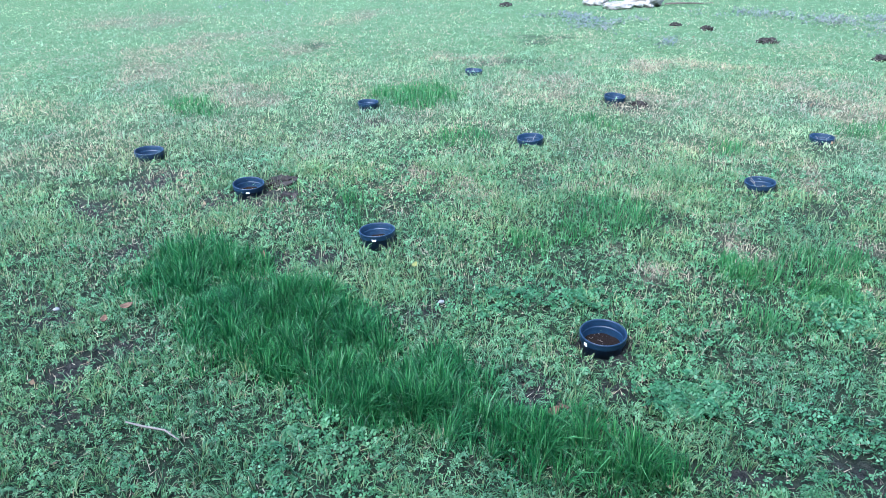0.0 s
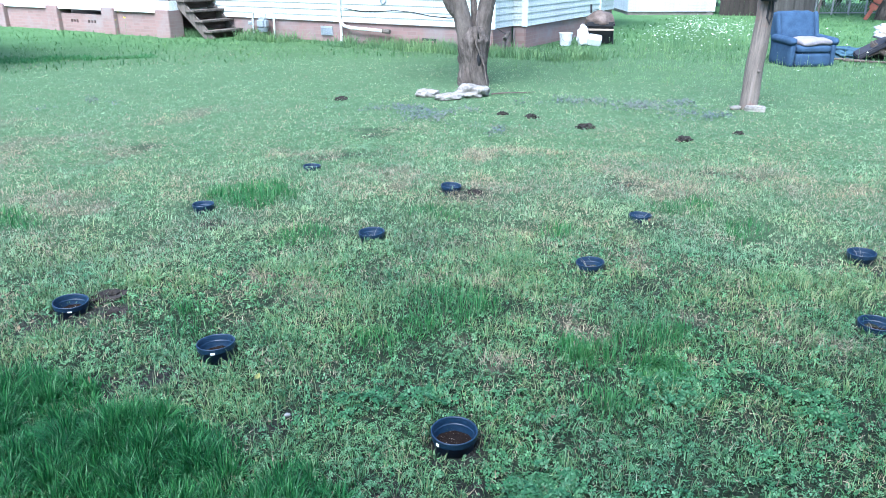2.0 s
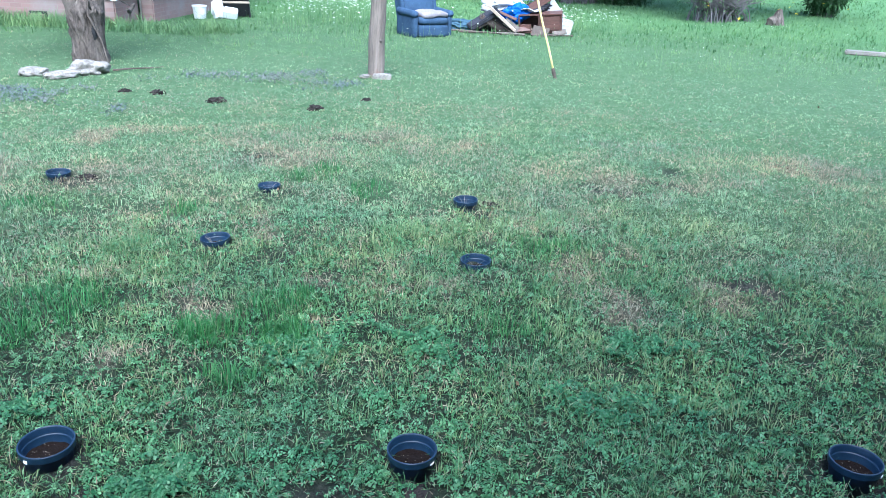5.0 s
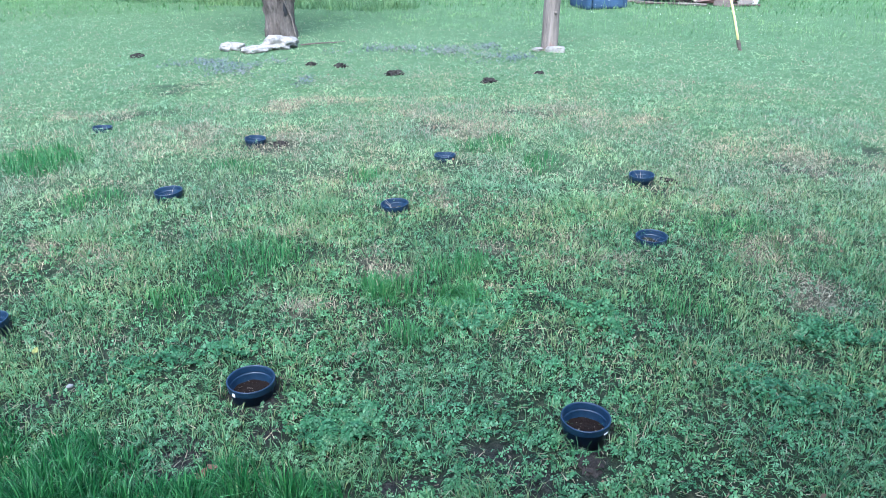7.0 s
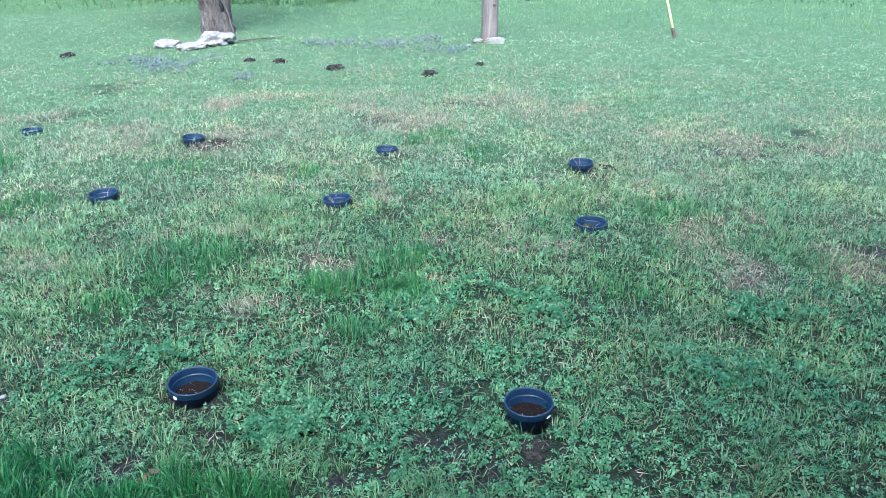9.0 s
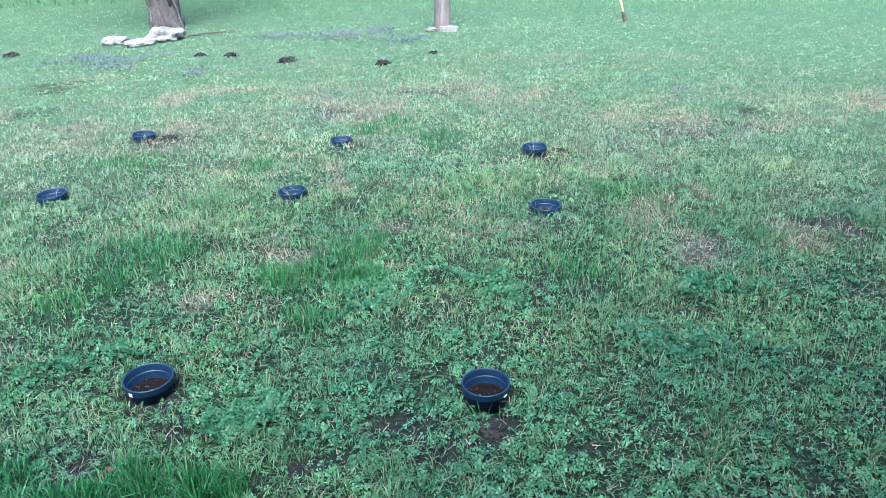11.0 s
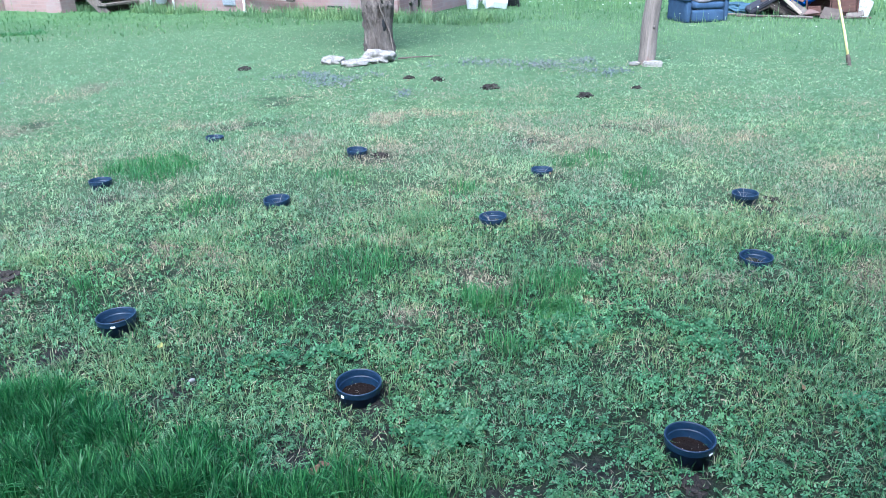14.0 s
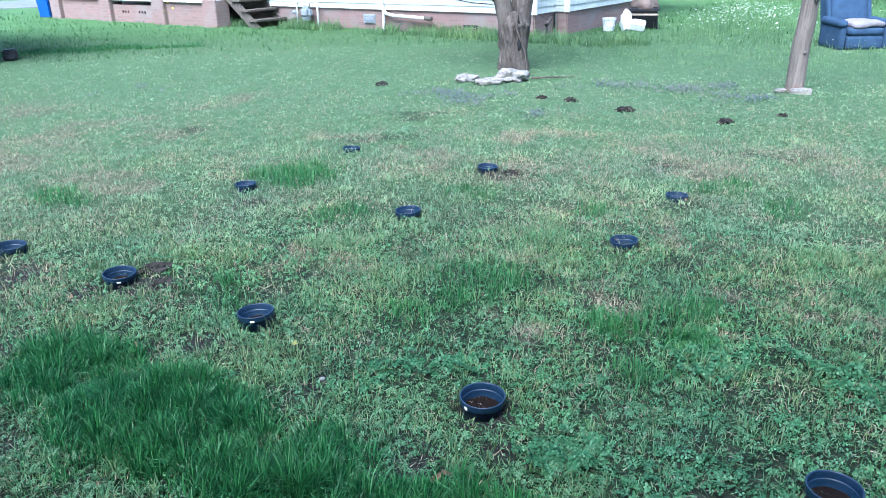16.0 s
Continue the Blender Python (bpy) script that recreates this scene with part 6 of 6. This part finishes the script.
# straws and cut blades lying on the ground
def thatch_layer(name, n, r0, r1, power, dry, material, label):
    x, y, r = scatter(n, r0, r1, power)
    lu, dr, ba, vi, me = cover(x, y)
    q = dryness(x, y, dr)
    want = (0.05 + 0.04 * smooth(3, 5, r) + 0.85 * q + 0.25 * ba) if dry else (1 - 0.7 * q)
    keep = (rng.uniform(0, 1, len(x)) < want * (1 - 0.8 * lu) * (1 - 0.8 * me) * (1 - 0.75 * ba)) & off_pots(x, y, 0.02) & ~behind_walls(x, y)
    p = place(x, y, keep)
    m = len(p)
    p[:, 2] += rng.uniform(0.004, 0.026, m)
    grow = 1 + 0.10 * np.maximum(r[keep] - 3, 0)
    ob = slivers(name, p, rng.uniform(0.012, 0.038, m) * grow ** 0.3, rng.uniform(0.0022, 0.0040, m) * grow ** 0.8, material)
    tagged(ob, label, "thatch", kind="stuff")


thatch_layer("thatch", 330000, 0.9, 7.5, 0.6, True, M_thatch, "criss-cross straws of dead grass")
thatch_layer("cut_grass", 140000, 0.9, 7.5, 0.6, False, M_lawn, "short green blades lying every way")
thatch_layer("outer_thatch", 150000, 7.3, 15, 1.1, True, M_thatch, "dead grass farther out on the lawn")

# single leaves, twigs and pebbles lying on the lawn
M_leafbrown = surface("dry_brown_leaf", (.08, .045, .028), (.15, .09, .055), 30, 0.8)
M_leafyellow = surface("yellow_leaf", (.16, .17, .05), (.24, .23, .07), 30, 0.7)
M_pebble = surface("pale_pebble", (.17, .17, .165), (.25, .25, .24), 30, 0.8)


def fallen_leaf(x, y, length, turn, material, label):
    bm = bmesh.new()
    rows = []
    for i in range(9):
        t = i / 8
        w = length * 0.30 * math.sin(math.pi * min(1, 0.06 + t * 0.94)) ** 0.8 + 0.001
        z = 0.25 * length * (2 * t - 1) ** 2
        rows.append([bm.verts.new((length * (t - 0.5), s * w, z + 0.5 * abs(s) * w + d)) for d in (0.0, -0.002) for s in (-1, -0.5, 0, 0.5, 1)])
    for a, b in zip(rows, rows[1:]):
        for k in range(4):
            bm.faces.new((a[k], b[k], b[k + 1], a[k + 1]))
            bm.faces.new((a[k + 6], b[k + 6], b[k + 5], a[k + 5]))
        bm.faces.new((a[0], a[5], b[5], b[0])), bm.faces.new((a[4], b[4], b[9], a[9]))
    bm.faces.new(rows[0][:5] + rows[0][:4:-1]), bm.faces.new(rows[-1][4::-1] + rows[-1][5:])
    bmesh.ops.recalc_face_normals(bm, faces=bm.faces)
    ob = shade(part("fallen_leaf", bm, material))
    ob.matrix_world = pose(x, y, gnd(x, y) + 0.035, 8, -10, turn)
    tagged(ob, label, "leaf", "fallen leaves")


for x, y, length, turn, yellow in ((0.66, 2.15, .045, 40, 0), (0.69, 2.17, .035, 150, 0), (-0.94, 2.77, .05, 20, 0), (-0.99, 2.67, .04, 100, 0), (0.17, 3.10, .035, 70, 1)):
    fallen_leaf(x, y, length, turn, M_leafyellow if yellow else M_leafbrown, "yellow fallen leaf on the grass" if yellow else "curled brown fallen leaf on the grass")
bm = bmesh.new()
tube(bm, [(-0.10, 0.012, 0.03), (-0.03, 0.0, 0.035), (0.04, 0.004, 0.03), (0.10, -0.02, 0.025)], [0.003, 0.004, 0.0035, 0.002], 6, 0.2)
ob = part("stick", bm, surface("bleached_stick", (.15, .135, .115), (.24, .215, .185), 20, 0.85))
ob.matrix_world = pose(-0.57, 2.04, gnd(-0.57, 2.04) + 0.02, 0, 0, -12)
tagged(ob, "pale bare stick lying in the grass", "stick")
for x, y, s in ((0.29, 2.82, .012), (-1.22, 2.76, .013)):
    bm = bmesh.new()
    lump(bm, (0, 0, 0.028), (s, s * 0.8, s * 0.6), 2, 0.3, 2.0, 4)
    ob = shade(part("pebble", bm, M_pebble))
    ob.matrix_world = pose(x, y, gnd(x, y))
    tagged(ob, "small pale pebble lying in the grass", "pebble", "pebbles")

# fallen brown leaves
x, y, r = scatter(6000, 0.9, 10, 1.0)
lu, dr, ba, vi, me = cover(x, y)
keep = (rng.uniform(0, 1, len(x)) < 0.10 + 0.5 * ba) & off_pots(x, y, 0.02)
p = place(x, y, keep)
p[:, 2] += 0.02
ob = clovers("leaf_litter", p, rng.uniform(0.008, 0.022, len(p)), M_litter, 1, 0.5)
tagged(ob, "scattered brown fallen leaves", "leaf litter", kind="stuff")

# low violet flowers
x, y, r = scatter(220000, 5.5, 11, 1.0, -25, 40)
keep = rng.uniform(0, 1, len(x)) < 0.62 * spots(x, y, [(a, b, 1.3 * c, 1.3 * d) for a, b, c, d in VIOLET], 0.7) * smooth(0.34, 0.62, fbm(x, y, 0.22, 111))
p = place(x, y, keep)
p[:, 2] += rng.uniform(0.02, 0.06, len(p))
ob = clovers("violet_flowers", p, rng.uniform(0.007, 0.013, len(p)), M_violet, 3, 0.6)
tagged(ob, "low purple-blue flowers matted in the lawn", "flowers", kind="stuff")

# tall meadow and the strip along the house, in ragged clumps
x, y, r = scatter(150000, 6, 24, 1.2, -40, 85)
me = meadow(x, y)
keep = (rng.uniform(0, 1, len(x)) < me) & ~behind_walls(x, y)
x, y, az, out, num = gather(x[keep], y[keep], 0.34, 0.8, 19)
r, me = r[keep], me[keep]
ok = ~behind_walls(x, y)
x, y, az, out, num, r, me = x[ok], y[ok], az[ok], out[ok], num[ok], r[ok], me[ok]
p = place(x, y, np.ones(len(x), bool))
tall = (0.35 + 0.65 * me) ** 2 * (0.15 + 1.0 * num ** 1.5 + 0.5 * fbm(x, y, 1.1, 121)) * (1 - 0.45 * out)
tall = tall * np.where((x - 3.86) * 0.743 - (y - 13.75) * 0.67 < 1.5, 0.7, 1.0)
ob = blades("meadow_grass", p, rng.uniform(0.03, 0.14, len(p)) * tall, rng.uniform(0.003, 0.0065, len(p)) * (0.6 + r * 0.040), np.clip(0.4 + 0.7 * out + rng.normal(0, 0.25, len(p)), 0.1, 1.4), M_meadow, az + rng.normal(0, 0.8, len(p)))
tagged(ob, "tall bright green uncut grass", "grass", kind="stuff")

# thinner grass behind and beside the standpoint
x, y, r = scatter(20000, 0.25, 8, 1.0, 85, 305)
p = place(x, y, (y > -1.0))
ob = blades("side_grass", p, rng.uniform(0.03, 0.07, len(p)), rng.uniform(0.006, 0.011, len(p)), rng.uniform(0.3, 1.0, len(p)), M_lawn)
tagged(ob, "short green lawn grass by the added wall", "grass", kind="stuff")

# far lawn; the trees' shade is put into its darker blade colour
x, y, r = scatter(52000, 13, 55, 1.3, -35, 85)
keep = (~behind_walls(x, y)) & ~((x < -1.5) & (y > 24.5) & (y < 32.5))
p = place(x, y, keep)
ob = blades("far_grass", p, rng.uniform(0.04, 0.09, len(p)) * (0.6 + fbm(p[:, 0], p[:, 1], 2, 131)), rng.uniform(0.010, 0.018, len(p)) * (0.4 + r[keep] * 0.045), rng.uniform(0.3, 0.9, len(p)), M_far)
tagged(ob, "mown green lawn farther off, darkened as tree shade", "grass", kind="stuff")


# dark blades between the two buildings stand in for the beige building's shadow
x, y = rng.uniform(-5.2, -1.6, 22000), rng.uniform(13.0, 15.2, 22000)
keep = (rng.uniform(0, 1, len(x)) < spots(x, y, [(-4.6, 13.9, .8, .5), (-3.6, 14.1, .9, .45), (-2.6, 14.25, .7, .3)], 0.4)) & ~behind_walls(x, y)
p = place(x, y, keep)
ob = blades("shadow_grass", p, rng.uniform(0.03, 0.09, len(p)), rng.uniform(0.006, 0.010, len(p)), rng.uniform(0.3, 1.1, len(p)), M_tuft)
tagged(ob, "dark green grass standing in for the building's shadow", "grass", kind="stuff")

# taller weeds along the foundation
e, s = rng.uniform(-10.5, 2.2, 12000), -0.8 * rng.uniform(0.04, 1, 12000) ** 1.3
x, y = 3.86 + 0.67 * s + 0.743 * e, 13.75 + 0.743 * s - 0.67 * e
keep = (rng.uniform(0, 1, len(x)) < smooth(0.40, 0.62, fbm(x, y, 0.5, 161))) & ~behind_walls(x, y)
p = place(x, y, keep)
ob = blades("foundation_weeds", p, rng.uniform(0.08, 0.30, len(p)) * (0.4 + fbm(p[:, 0], p[:, 1], 0.4, 163)), rng.uniform(0.006, 0.014, len(p)), rng.uniform(0.2, 1.1, len(p)), M_meadow)
tagged(ob, "ragged weeds growing along the house foundation", "weeds", kind="stuff")

# white and yellow wild flowers
def flowers(name, x, y, h, size, material, label):
    z = gz(x, y)
    n = len(x)
    stems = blades(name + "_stems", np.stack([x, y, z], 1), h * 1.02, np.full(n, 0.006), rng.uniform(0.0, 0.15, n), M_meadow)
    tagged(stems, "thin green flower stems", "flower stems", kind="stuff")
    heads = clovers(name, np.stack([x, y, z + h], 1), size, material, 5, 0.3)
    tagged(heads, label, "flowers", kind="stuff")


x, y = rng.uniform(5.4, 13.5, 24000), rng.uniform(9.5, 18.5, 24000)
e = (x - 3.86) * 0.743 - (y - 13.75) * 0.67
drift = np.exp(-((x - 8.0) / 1.3) ** 2 - ((y - 14.3) / 1.9) ** 2) + 0.55 * np.exp(-((x - 11.7) / 1.1) ** 2 - ((y - 10.9) / 0.8) ** 2) + 0.25 * np.exp(-((x - 6.9) / 0.7) ** 2 - ((y - 12.2) / 0.8) ** 2)
den = smooth(1.7, 2.6, e) * drift * smooth(0.38, 0.62, fbm(x, y, 0.7, 141)) * (1 - np.exp(-((x - 8.15) / 0.8) ** 2 - ((y - 10.7) / 1.1) ** 2))
keep = rng.uniform(0, 1, len(x)) < 0.85 * den
flowers("white_flowers", x[keep], y[keep], rng.uniform(0.18, 0.42, keep.sum()), rng.uniform(0.009, 0.019, keep.sum()), M_white_fl, "drifts of small white wild flowers")
x, y = rng.uniform(6, 17, 2600), rng.uniform(5.5, 15, 2600)
keep = (meadow(x, y) > 0.5) & (rng.uniform(0, 1, 2600) < smooth(0.35, 0.65, fbm(x, y, 1.4, 151)) * 0.5)
flowers("daisies", x[keep], y[keep], rng.uniform(0.10, 0.26, keep.sum()), rng.uniform(0.004, 0.009, keep.sum()), M_white_fl, "scattered tiny white flowers in tall grass")
x = np.array([12.8, 15.1, 15.2, 17.3, 17.5, 17.2, 17.6, 16.5, 17.7, 19.0, -3.4, -3.5, -3.3, 14.0])
y = np.array([13.6, 10.5, 10.6, 10.2, 10.0, 9.9, 10.3, 9.3, 9.4, 9.5, 18.6, 18.7, 18.65, 9.0])
flowers("yellow_flowers", x, y, rng.uniform(0.25, 0.55, len(x)), rng.uniform(0.02, 0.032, len(x)), M_yellow_fl, "single bright yellow flowers")
